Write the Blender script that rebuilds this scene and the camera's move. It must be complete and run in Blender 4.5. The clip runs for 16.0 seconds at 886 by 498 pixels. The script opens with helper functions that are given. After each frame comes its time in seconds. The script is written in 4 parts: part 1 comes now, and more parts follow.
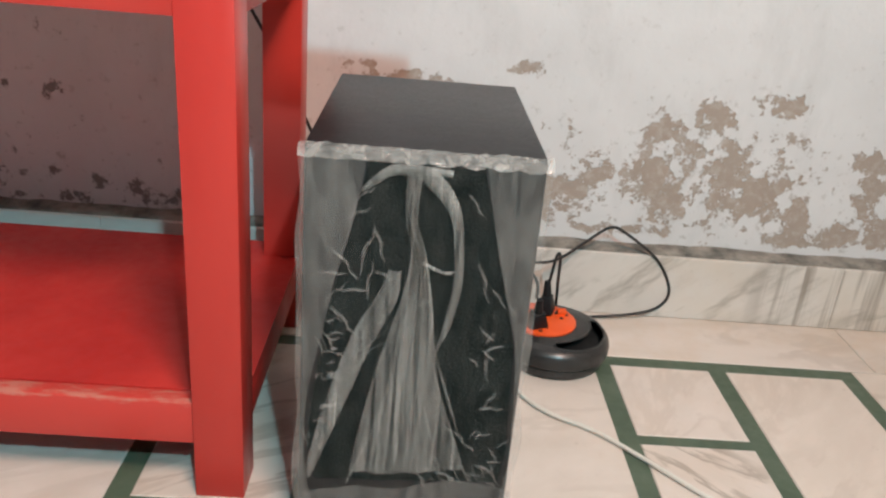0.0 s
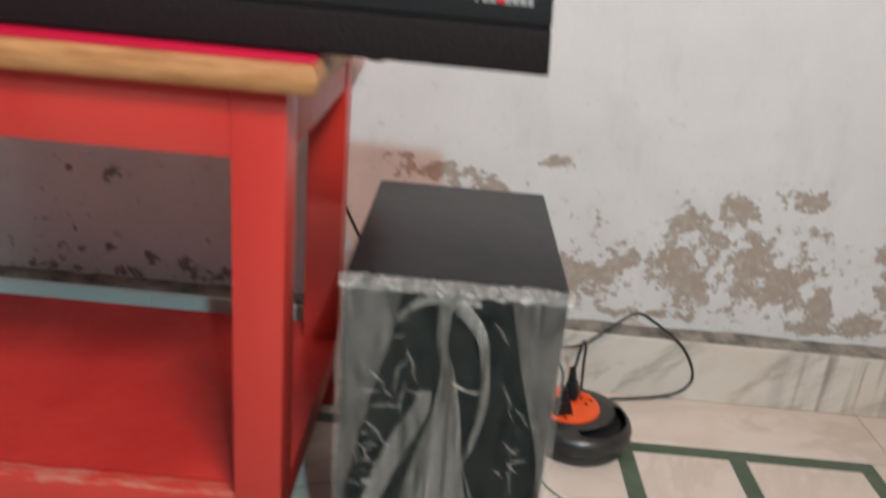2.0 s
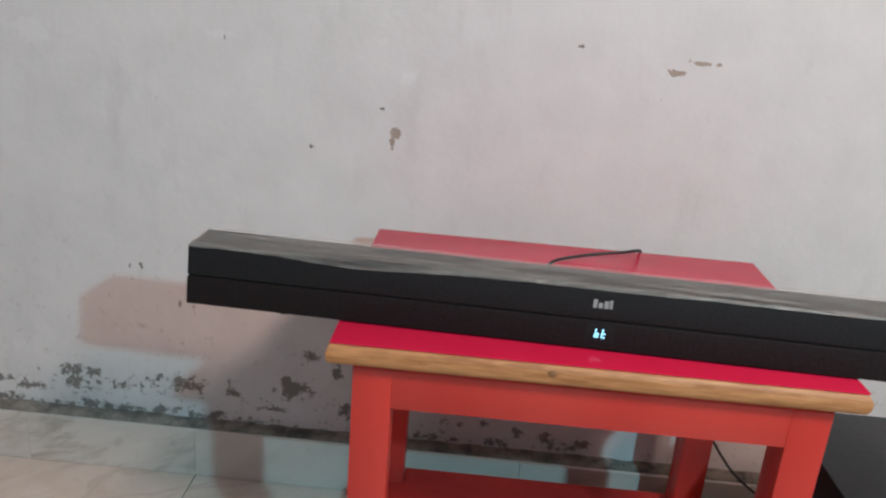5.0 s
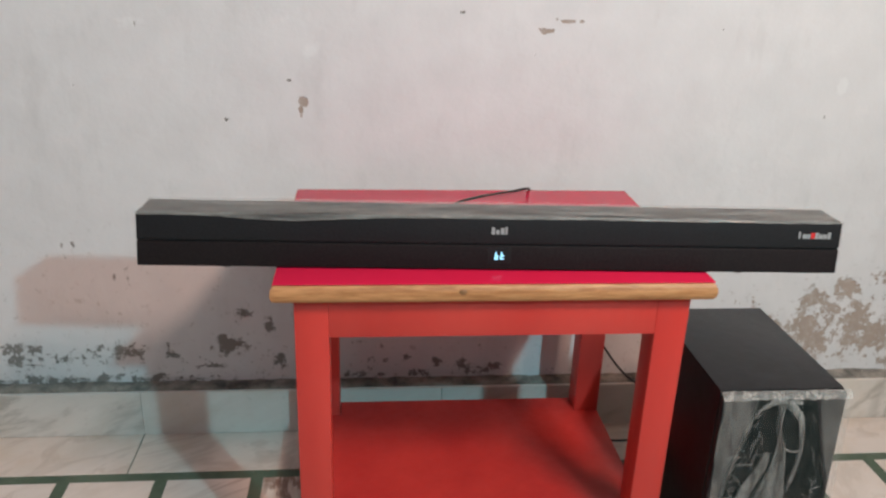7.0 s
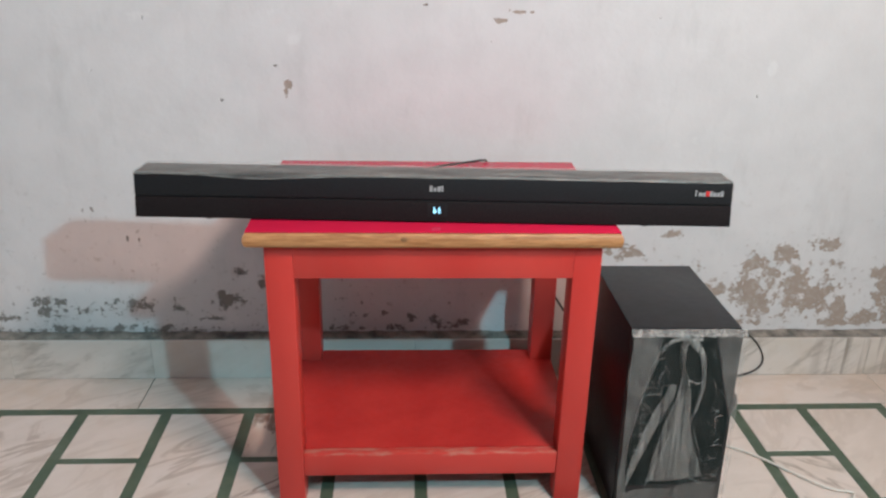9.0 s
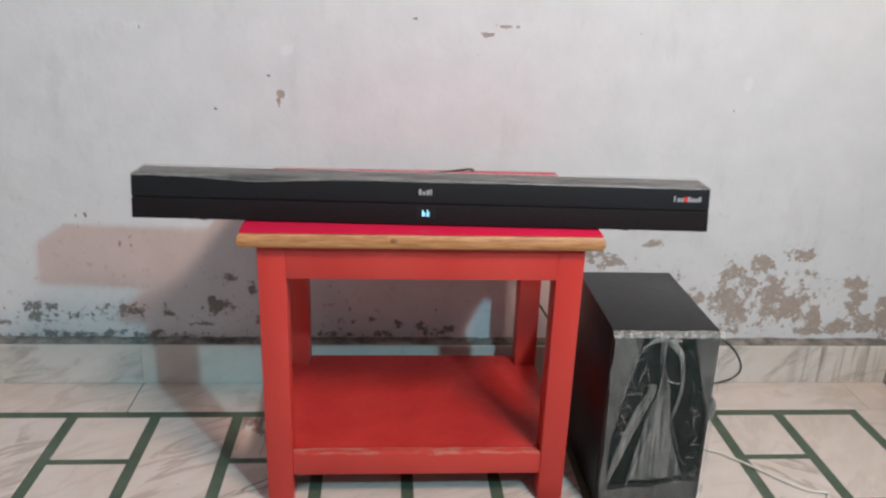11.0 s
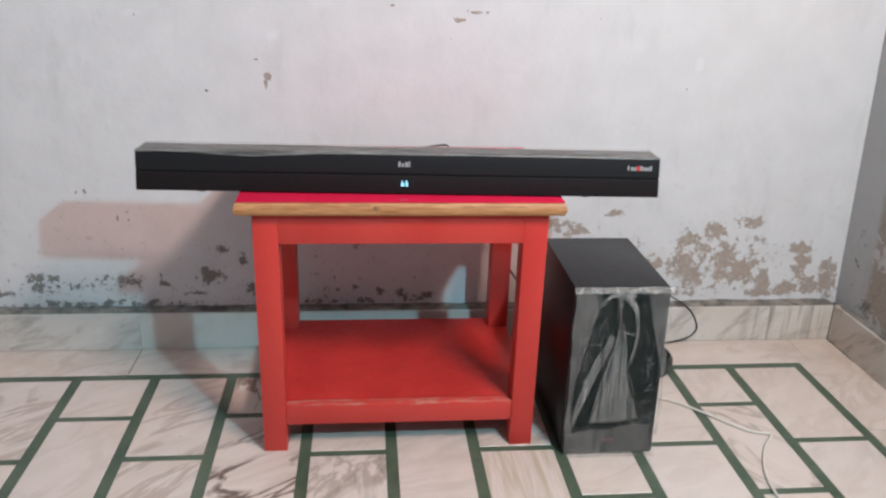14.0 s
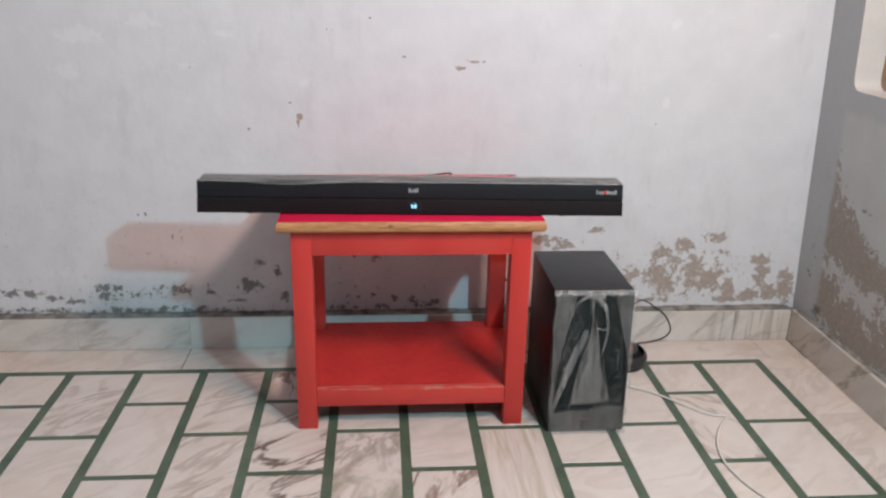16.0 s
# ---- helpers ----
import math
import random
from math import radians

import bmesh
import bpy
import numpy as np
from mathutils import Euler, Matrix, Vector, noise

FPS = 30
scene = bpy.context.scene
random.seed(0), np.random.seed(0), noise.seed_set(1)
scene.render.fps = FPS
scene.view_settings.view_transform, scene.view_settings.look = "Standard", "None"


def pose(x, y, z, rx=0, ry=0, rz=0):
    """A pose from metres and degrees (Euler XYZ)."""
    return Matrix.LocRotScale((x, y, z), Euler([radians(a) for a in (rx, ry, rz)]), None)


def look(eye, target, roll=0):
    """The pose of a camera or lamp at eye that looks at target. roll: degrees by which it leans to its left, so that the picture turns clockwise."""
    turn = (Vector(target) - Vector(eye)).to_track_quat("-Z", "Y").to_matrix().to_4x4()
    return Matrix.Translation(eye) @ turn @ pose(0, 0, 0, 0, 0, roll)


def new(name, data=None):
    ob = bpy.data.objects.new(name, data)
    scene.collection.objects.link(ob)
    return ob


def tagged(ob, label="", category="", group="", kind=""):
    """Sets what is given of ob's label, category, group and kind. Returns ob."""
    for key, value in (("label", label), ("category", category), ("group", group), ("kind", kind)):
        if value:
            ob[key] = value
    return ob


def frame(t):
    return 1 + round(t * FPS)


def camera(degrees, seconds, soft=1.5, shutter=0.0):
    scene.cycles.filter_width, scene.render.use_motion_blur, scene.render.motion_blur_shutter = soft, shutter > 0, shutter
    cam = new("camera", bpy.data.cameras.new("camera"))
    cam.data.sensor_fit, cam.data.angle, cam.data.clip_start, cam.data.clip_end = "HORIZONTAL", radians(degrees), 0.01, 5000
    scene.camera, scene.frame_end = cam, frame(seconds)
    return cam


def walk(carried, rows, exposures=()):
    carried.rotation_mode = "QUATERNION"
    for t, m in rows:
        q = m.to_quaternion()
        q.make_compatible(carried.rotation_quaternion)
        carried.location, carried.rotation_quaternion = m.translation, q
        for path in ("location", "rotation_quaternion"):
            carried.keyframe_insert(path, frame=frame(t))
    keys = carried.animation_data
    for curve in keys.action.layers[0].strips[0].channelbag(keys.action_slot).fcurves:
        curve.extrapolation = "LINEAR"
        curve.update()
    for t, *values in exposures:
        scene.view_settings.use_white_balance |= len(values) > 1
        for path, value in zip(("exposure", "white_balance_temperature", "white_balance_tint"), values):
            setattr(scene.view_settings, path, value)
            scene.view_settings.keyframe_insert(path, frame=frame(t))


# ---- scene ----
cam = camera(58.0, 16.0, soft=2.3, shutter=0.4)
PATH = [
    (0, (0.017, 0.002, 0.527), (0.103, 1.839, -0.258), 5.1),
    (0.5, (0.035, 0.002, 0.51), (0.119, 1.841, -0.273), 5.0),
    (1, (0.069, 0.005, 0.504), (0.16, 1.842, -0.281), 5.1),
    (1.5, (0.081, 0.008, 0.515), (0.164, 1.848, -0.266), 5.3),
    (2, (0.013, -0.015, 0.619), (0.008, 1.848, -0.11), 5.3),
    (2.5, (-0.116, -0.067, 0.786), (-0.131, 1.808, 0.091), 4.8),
    (3, (-0.288, -0.161, 0.862), (-0.319, 1.718, 0.177), 4.6),
    (3.5, (-0.403, -0.219, 0.898), (-0.45, 1.66, 0.214), 4.5),
    (4, (-0.461, -0.201, 0.9), (-0.544, 1.683, 0.235), 4.7),
    (4.2, (-0.48, -0.179, 0.899), (-0.564, 1.708, 0.241), 4.7),
    (6.3, (-0.58, -0.274, 0.938), (-0.469, 1.608, 0.27), 3.3),
    (6.5, (-0.573, -0.296, 0.936), (-0.424, 1.575, 0.248), 2.8),
    (7, (-0.56, -0.348, 0.937), (-0.37, 1.505, 0.211), 2.0),
    (7.5, (-0.483, -0.414, 0.945), (-0.313, 1.438, 0.207), 1.7),
    (8, (-0.399, -0.502, 0.938), (-0.268, 1.355, 0.206), 1.6),
    (8.5, (-0.39, -0.542, 0.941), (-0.289, 1.317, 0.21), 1.3),
    (9, (-0.436, -0.561, 0.951), (-0.339, 1.296, 0.214), 1.2),
    (9.2, (-0.451, -0.571, 0.95), (-0.349, 1.286, 0.214), 1.3),
    (11.3, (-0.441, -0.611, 0.934), (-0.293, 1.264, 0.254), 2.2),
    (11.5, (-0.435, -0.61, 0.934), (-0.273, 1.264, 0.253), 2.2),
    (12, (-0.426, -0.615, 0.936), (-0.247, 1.256, 0.252), 2.2),
    (12.5, (-0.419, -0.62, 0.939), (-0.226, 1.249, 0.254), 2.2),
    (13, (-0.43, -0.633, 0.933), (-0.234, 1.235, 0.247), 2.2),
    (13.5, (-0.459, -0.674, 0.94), (-0.262, 1.189, 0.237), 2.1),
    (14, (-0.455, -0.752, 0.951), (-0.262, 1.105, 0.234), 1.9),
    (14.5, (-0.427, -0.885, 0.985), (-0.274, 0.973, 0.26), 1.5),
    (15, (-0.44, -0.977, 1.007), (-0.304, 0.884, 0.287), 1.3),
    (15.5, (-0.46, -1.033, 1.032), (-0.321, 0.837, 0.336), 1.2),
    (16, (-0.458, -1.062, 1.045), (-0.303, 0.817, 0.376), 1.2),
]
EXPOSURES = [
    (0.0, 0.26, 7050, 11), (0.9, 0.23, 7050, 11), (1.6, 0.06, 7050, 11), (2.1, -0.02, 6950, 11), (2.7, -0.16, 6550, 10), (4.2, -0.24, 6550, 10),
    (6.3, -0.29, 7000, 10), (7.0, -0.04, 6900, 10), (7.6, 0.0, 6800, 10), (9.0, 0.0, 6650, 10), (12.0, -0.02, 6550, 10),
    (13.2, 0.0, 6550, 10), (14.1, 0.10, 6500, 12), (15.0, -0.03, 6500, 12), (16.0, -0.03, 6550, 13),
]
walk(cam, [(t, look(eye, target, roll)) for t, eye, target, roll in PATH], EXPOSURES)

# ---------------------------------------------------------------- light
world = bpy.data.worlds.new("world")
scene.world = world
world.use_nodes = True
world.node_tree.nodes["Background"].inputs[0].default_value = (0.6, 0.7, 0.8, 1)
world.node_tree.nodes["Background"].inputs[1].default_value = 0.05


def area_lamp(name, eye, target, size, watts, colour, height=None):
    data = bpy.data.lights.new(name, "AREA")
    data.shape, data.size, data.energy, data.color = ("RECTANGLE" if height else "DISK"), size, watts, colour
    if height:
        data.size_y = height
    ob = new(name, data)
    ob.matrix_world = look(eye, target)
    return ob


# a warm tube high on the east wall and a small cool lamp behind the camera
WARM = area_lamp("warm_lamp", (0.66, -0.47, 2.03), (-1.5, 0.9, 0.6), 0.90, 69, (1.0, 0.70, 0.61), 0.22)
COOL = area_lamp("cool_lamp", (0.36, -0.80, 1.54), (-1.2, 0.9, 0.5), 0.06, 22, (0.38, 0.87, 1.06))


# ---------------------------------------------------------------- materials
class Nodes:
    """A short hand for building one node material."""

    def __init__(self, name):
        self.mat = bpy.data.materials.new(name)
        self.mat.use_nodes = True
        self.tree = self.mat.node_tree
        self.bsdf = self.tree.nodes["Principled BSDF"]
        self.out = self.tree.nodes["Material Output"]

    def node(self, kind, **props):
        n = self.tree.nodes.new(kind)
        for key, value in props.items():
            setattr(n, key, value)
        return n

    def put(self, socket, value):
        if isinstance(value, bpy.types.NodeSocket):
            self.tree.links.new(value, socket)
        elif value is not None:
            socket.default_value = value

    def math(self, op, a, b=None, clamp=False):
        n = self.node("ShaderNodeMath", operation=op, use_clamp=clamp)
        self.put(n.inputs[0], a), self.put(n.inputs[1], b)
        return n.outputs[0]

    def vec(self, op, a, b=None):
        n = self.node("ShaderNodeVectorMath", operation=op)
        self.put(n.inputs[0], a), self.put(n.inputs[1], b)
        return n.outputs["Value"] if op == "LENGTH" else n.outputs[0]

    def noise(self, at, scale, detail=4.0, rough=0.55, distort=0.0):
        n = self.node("ShaderNodeTexNoise")
        self.put(n.inputs["Vector"], at), self.put(n.inputs["Scale"], scale), self.put(n.inputs["Detail"], detail)
        self.put(n.inputs["Roughness"], rough), self.put(n.inputs["Distortion"], distort)
        return n.outputs["Fac"]

    def ramp(self, fac, *stops):
        n = self.node("ShaderNodeValToRGB")
        self.put(n.inputs[0], fac)
        e = n.color_ramp.elements
        while len(e) < len(stops):
            e.new(0.5)
        for el, (pos, col) in zip(e, stops):
            el.position, el.color = pos, (*col, 1) if isinstance(col, tuple) else (col, col, col, 1)
        return n.outputs[0]

    def mix(self, fac, a, b):
        n = self.node("ShaderNodeMix", data_type="RGBA")
        self.put(n.inputs[0], fac)
        self.put(n.inputs[6], (*a, 1) if isinstance(a, tuple) else a), self.put(n.inputs[7], (*b, 1) if isinstance(b, tuple) else b)
        return n.outputs[2]

    def bump(self, height, strength=0.3, distance=0.002):
        n = self.node("ShaderNodeBump")
        self.put(n.inputs["Height"], height), self.put(n.inputs["Strength"], strength), self.put(n.inputs["Distance"], distance)
        self.put(self.bsdf.inputs["Normal"], n.outputs[0])

    def set(self, **values):
        for key, value in values.items():
            socket = self.bsdf.inputs[key.replace("_", " ")]
            self.put(socket, (*value, 1) if isinstance(value, tuple) and len(value) == 3 else value)
        return self

    def spot(self, where, cx, cz, rx, rz, weight=1.0, axis=1):
        """A weight minus the distance from an upright ellipse's middle, in its own radii."""
        middle, scale = ((cx, 0, cz), (1 / rx, 0, 1 / rz)) if axis == 1 else ((0, cx, cz), (0, 1 / rx, 1 / rz))
        return self.math("SUBTRACT", weight, self.vec("LENGTH", self.vec("MULTIPLY", self.vec("SUBTRACT", where, middle), scale)))

    def spots(self, where, ellipses, axis=1):
        total = None
        for e in ellipses:
            s = self.spot(where, *e, axis=axis)
            total = s if total is None else self.math("MAXIMUM", total, s)
        return total


def position(m):
    return m.node("ShaderNodeNewGeometry").outputs["Position"]


def wall_material(name, peel, mould, axis, white=(0.70, 0.69, 0.685), under=((0.335, 0.268, 0.222), (0.43, 0.358, 0.305)), band=None, pale=()):
    """Old whitewash on beige plaster: it flakes off in patches low down, with mould and small chips."""
    m = Nodes(name)
    p = position(m)
    coarse, mid, fine = m.noise(p, 12.0, 5), m.noise(p, 46.0, 8, 0.68), m.noise(p, 160.0, 3)
    rough_edge = m.math("ADD", m.math("MULTIPLY", m.math("SUBTRACT", mid, 0.5), 4.4), m.math("MULTIPLY", m.math("SUBTRACT", coarse, 0.5), 1.7))
    flecks = m.math("MULTIPLY", m.math("SUBTRACT", m.noise(p, 120.0, 4, 0.6), 0.5), 2.6)
    chalk = m.mix(m.ramp(coarse, (0.35, 0.0), (0.7, 1.0)), white, tuple(c * 0.93 for c in white))
    smear = m.noise(m.vec("MULTIPLY", p, (9.0, 9.0, 3.0)), 1.6, 6, 0.65)
    chalk = m.mix(m.math("MULTIPLY", m.ramp(smear, (0.56, 0.0), (0.72, 1.0)), 0.35), chalk, (0.52, 0.51, 0.50))
    low = m.math("SUBTRACT", 1.0, m.math("DIVIDE", m.node_z(p), 0.55), clamp=True)
    speck = m.math("MULTIPLY", m.ramp(m.noise(p, 55.0, 7, 0.72), (0.585, 0.0), (0.67, 1.0)), m.math("MULTIPLY", low, 1.15))
    chalk = m.mix(m.math("MULTIPLY", speck, 0.75), chalk, (0.36, 0.33, 0.30))
    if pale:
        chalk = m.mix(m.math("MULTIPLY", m.ramp(m.math("ADD", m.spots(p, pale, axis), m.math("MULTIPLY", rough_edge, 0.7)), (0.1, 0.0), (0.6, 1.0)), 0.42), chalk, (0.79, 0.79, 0.78))
    bare = m.mix(mid, *under)
    bare = m.mix(m.math("MULTIPLY", m.ramp(m.noise(p, 90.0, 5, 0.7), (0.48, 0.0), (0.64, 1.0)), 0.22), bare, white)
    mask_p = m.ramp(m.math("ADD", m.math("ADD", m.spots(p, peel, axis), rough_edge), m.math("MULTIPLY", flecks, 0.6)), (-0.06, 0.0), (0.2, 1.0))
    col = m.mix(mask_p, chalk, bare)
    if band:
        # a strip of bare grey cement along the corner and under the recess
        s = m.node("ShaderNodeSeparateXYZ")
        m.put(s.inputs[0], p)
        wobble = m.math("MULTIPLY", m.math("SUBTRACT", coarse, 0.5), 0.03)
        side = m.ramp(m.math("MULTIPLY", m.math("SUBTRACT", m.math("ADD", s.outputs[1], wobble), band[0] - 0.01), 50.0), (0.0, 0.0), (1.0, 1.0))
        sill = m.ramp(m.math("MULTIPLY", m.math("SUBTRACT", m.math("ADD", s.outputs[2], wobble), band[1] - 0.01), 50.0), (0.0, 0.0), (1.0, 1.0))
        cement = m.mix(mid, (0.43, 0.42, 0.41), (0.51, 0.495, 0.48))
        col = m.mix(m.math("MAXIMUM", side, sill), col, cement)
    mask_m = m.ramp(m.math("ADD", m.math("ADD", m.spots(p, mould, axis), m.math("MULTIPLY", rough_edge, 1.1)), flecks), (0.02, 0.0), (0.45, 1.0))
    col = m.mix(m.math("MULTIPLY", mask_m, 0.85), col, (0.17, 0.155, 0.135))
    m.set(Base_Color=col, Roughness=0.85, Specular_IOR_Level=0.25)
    height = m.math("ADD", m.math("MULTIPLY", m.math("ADD", mask_p, mask_m), -0.9), m.math("ADD", m.math("MULTIPLY", m.math("ADD", coarse, m.math("MULTIPLY", m.noise(p, 3.5, 3), 1.4)), 1.6), m.math("MULTIPLY", fine, 0.15)))
    m.bump(height, 0.5, 0.003)
    return m.mat


def node_z(self, p):
    s = self.node("ShaderNodeSeparateXYZ")
    self.put(s.inputs[0], p)
    return s.outputs[2]


Nodes.node_z = node_z

PEEL_NORTH = [(0.339, 0.205, 0.05, 0.04), (0.282, 0.205, 0.04, 0.03, 0.7), (0.358, 0.265, 0.03, 0.022), (0.423, 0.295, 0.028, 0.024), (0.40, 0.24, 0.025, 0.03, 0.8),
              (0.458, 0.214, 0.035, 0.045), (0.506, 0.184, 0.04, 0.03), (0.571, 0.157, 0.022, 0.035), (0.517, 0.318, 0.04, 0.018, 0.7), (0.644, 0.134, 0.03, 0.02),
              (0.665, 0.205, 0.02, 0.045), (0.657, 0.246, 0.025, 0.02), (0.70, 0.14, 0.03, 0.025), (0.745, 0.16, 0.03, 0.06, 0.9), (0.574, 0.122, 0.06, 0.012, 0.8),
              (0.33, 0.122, 0.10, 0.010, 0.6), (0.385, 0.17, 0.04, 0.025, 0.9), (0.247, 0.18, 0.06, 0.03, 0.7), (0.20, 0.17, 0.08, 0.04, 0.7), (0.155, 0.338, 0.03, 0.012, 0.7)]
PEEL_NORTH += [(0.0, 0.313, 0.06, 0.015, 0.8), (0.069, 0.294, 0.05, 0.022, 0.7), (-0.06, 0.33, 0.03, 0.008, 0.5), (0.44, 0.2, 0.36, 0.13, 0.15),
               (-0.670, 0.657, 0.006, 0.008, 1.2), (-0.674, 0.645, 0.0045, 0.012, 1.3), (-0.246, 0.790, 0.014, 0.005, 1.1), (-0.20, 0.808, 0.034, 0.0035, 0.9)]
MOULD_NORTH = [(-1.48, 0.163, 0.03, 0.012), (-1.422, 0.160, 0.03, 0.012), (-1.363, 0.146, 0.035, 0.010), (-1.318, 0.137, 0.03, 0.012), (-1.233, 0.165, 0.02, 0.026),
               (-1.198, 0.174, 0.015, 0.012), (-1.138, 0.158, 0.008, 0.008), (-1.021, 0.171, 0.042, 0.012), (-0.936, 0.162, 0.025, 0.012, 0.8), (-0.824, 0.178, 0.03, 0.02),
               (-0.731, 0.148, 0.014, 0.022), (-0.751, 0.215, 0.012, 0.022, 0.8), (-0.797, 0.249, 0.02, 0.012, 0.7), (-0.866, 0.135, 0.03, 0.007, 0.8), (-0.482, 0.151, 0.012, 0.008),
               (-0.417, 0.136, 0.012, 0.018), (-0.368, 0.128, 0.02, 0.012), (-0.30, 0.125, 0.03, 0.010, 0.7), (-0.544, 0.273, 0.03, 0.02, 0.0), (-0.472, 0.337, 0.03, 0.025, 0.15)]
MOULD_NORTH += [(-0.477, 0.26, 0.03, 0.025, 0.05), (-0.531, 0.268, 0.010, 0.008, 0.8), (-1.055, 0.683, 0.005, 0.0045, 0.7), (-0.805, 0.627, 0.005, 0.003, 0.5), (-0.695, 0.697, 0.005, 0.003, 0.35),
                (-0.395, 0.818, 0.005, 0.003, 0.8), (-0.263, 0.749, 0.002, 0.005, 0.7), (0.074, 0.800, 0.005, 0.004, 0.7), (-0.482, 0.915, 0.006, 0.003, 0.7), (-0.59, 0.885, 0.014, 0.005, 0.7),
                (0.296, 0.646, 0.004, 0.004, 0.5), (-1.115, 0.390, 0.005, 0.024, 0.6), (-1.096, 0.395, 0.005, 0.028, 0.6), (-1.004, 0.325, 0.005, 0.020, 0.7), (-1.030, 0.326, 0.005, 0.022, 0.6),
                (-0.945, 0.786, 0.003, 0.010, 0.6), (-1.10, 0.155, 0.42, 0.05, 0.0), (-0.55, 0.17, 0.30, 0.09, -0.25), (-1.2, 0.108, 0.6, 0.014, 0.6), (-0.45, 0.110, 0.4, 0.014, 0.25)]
PALE_NORTH = [(-0.655, 0.75, 0.014, 0.022), (0.60, 0.885, 0.03, 0.012), (0.32, 0.70, 0.012, 0.02), (0.32, 0.91, 0.02, 0.015), (-1.22, 0.86, 0.09, 0.03, 0.9), (-1.05, 0.90, 0.06, 0.03, 0.9), (-0.86, 0.87, 0.05, 0.015, 0.8), (-1.25, 0.77, 0.07, 0.035, 0.8),
              (-0.95, 0.79, 0.05, 0.02, 0.5), (-0.70, 0.80, 0.02, 0.012, 0.8), (0.15, 0.55, 0.1, 0.05, 0.3)]
PEEL_EAST = [(0.965, 0.44, 0.022, 0.07, 1.9), (0.905, 0.39, 0.05, 0.05, 1.9), (0.84, 0.35, 0.06, 0.035, 1.8), (0.75, 0.33, 0.07, 0.03, 1.7), (0.65, 0.33, 0.07, 0.03, 1.5),
             (0.90, 0.20, 0.05, 0.06, 1.3), (0.80, 0.16, 0.08, 0.04, 1.6), (0.70, 0.14, 0.10, 0.03, 1.5), (0.55, 0.20, 0.15, 0.06, 1.1), (0.95, 0.14, 0.03, 0.03, 1.3), (0.2, 0.25, 0.3, 0.08, 0.9)]
MOULD_EAST = [(1.01, 0.22, 0.02, 0.10, 0.1), (0.80, 0.475, 0.06, 0.008, 0.3), (0.95, 0.13, 0.03, 0.03, 0.5)]

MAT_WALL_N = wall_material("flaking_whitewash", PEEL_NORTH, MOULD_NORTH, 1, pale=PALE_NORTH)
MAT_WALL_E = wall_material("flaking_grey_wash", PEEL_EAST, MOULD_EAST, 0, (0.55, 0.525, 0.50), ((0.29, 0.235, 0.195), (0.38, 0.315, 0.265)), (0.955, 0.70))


# tinted blue so that the unseen walls and ceiling bounce cool fill light
def bounce_wash():
    m = Nodes("blue_bounce_wash")
    p = position(m)
    n = m.noise(p, 5.0, 5)
    m.set(Base_Color=m.mix(n, (0.50, 0.58, 0.67), (0.55, 0.635, 0.73)), Roughness=0.9)
    m.bump(n, 0.3, 0.003)
    return m.mat


MAT_BOUNCE_WASH = bounce_wash()


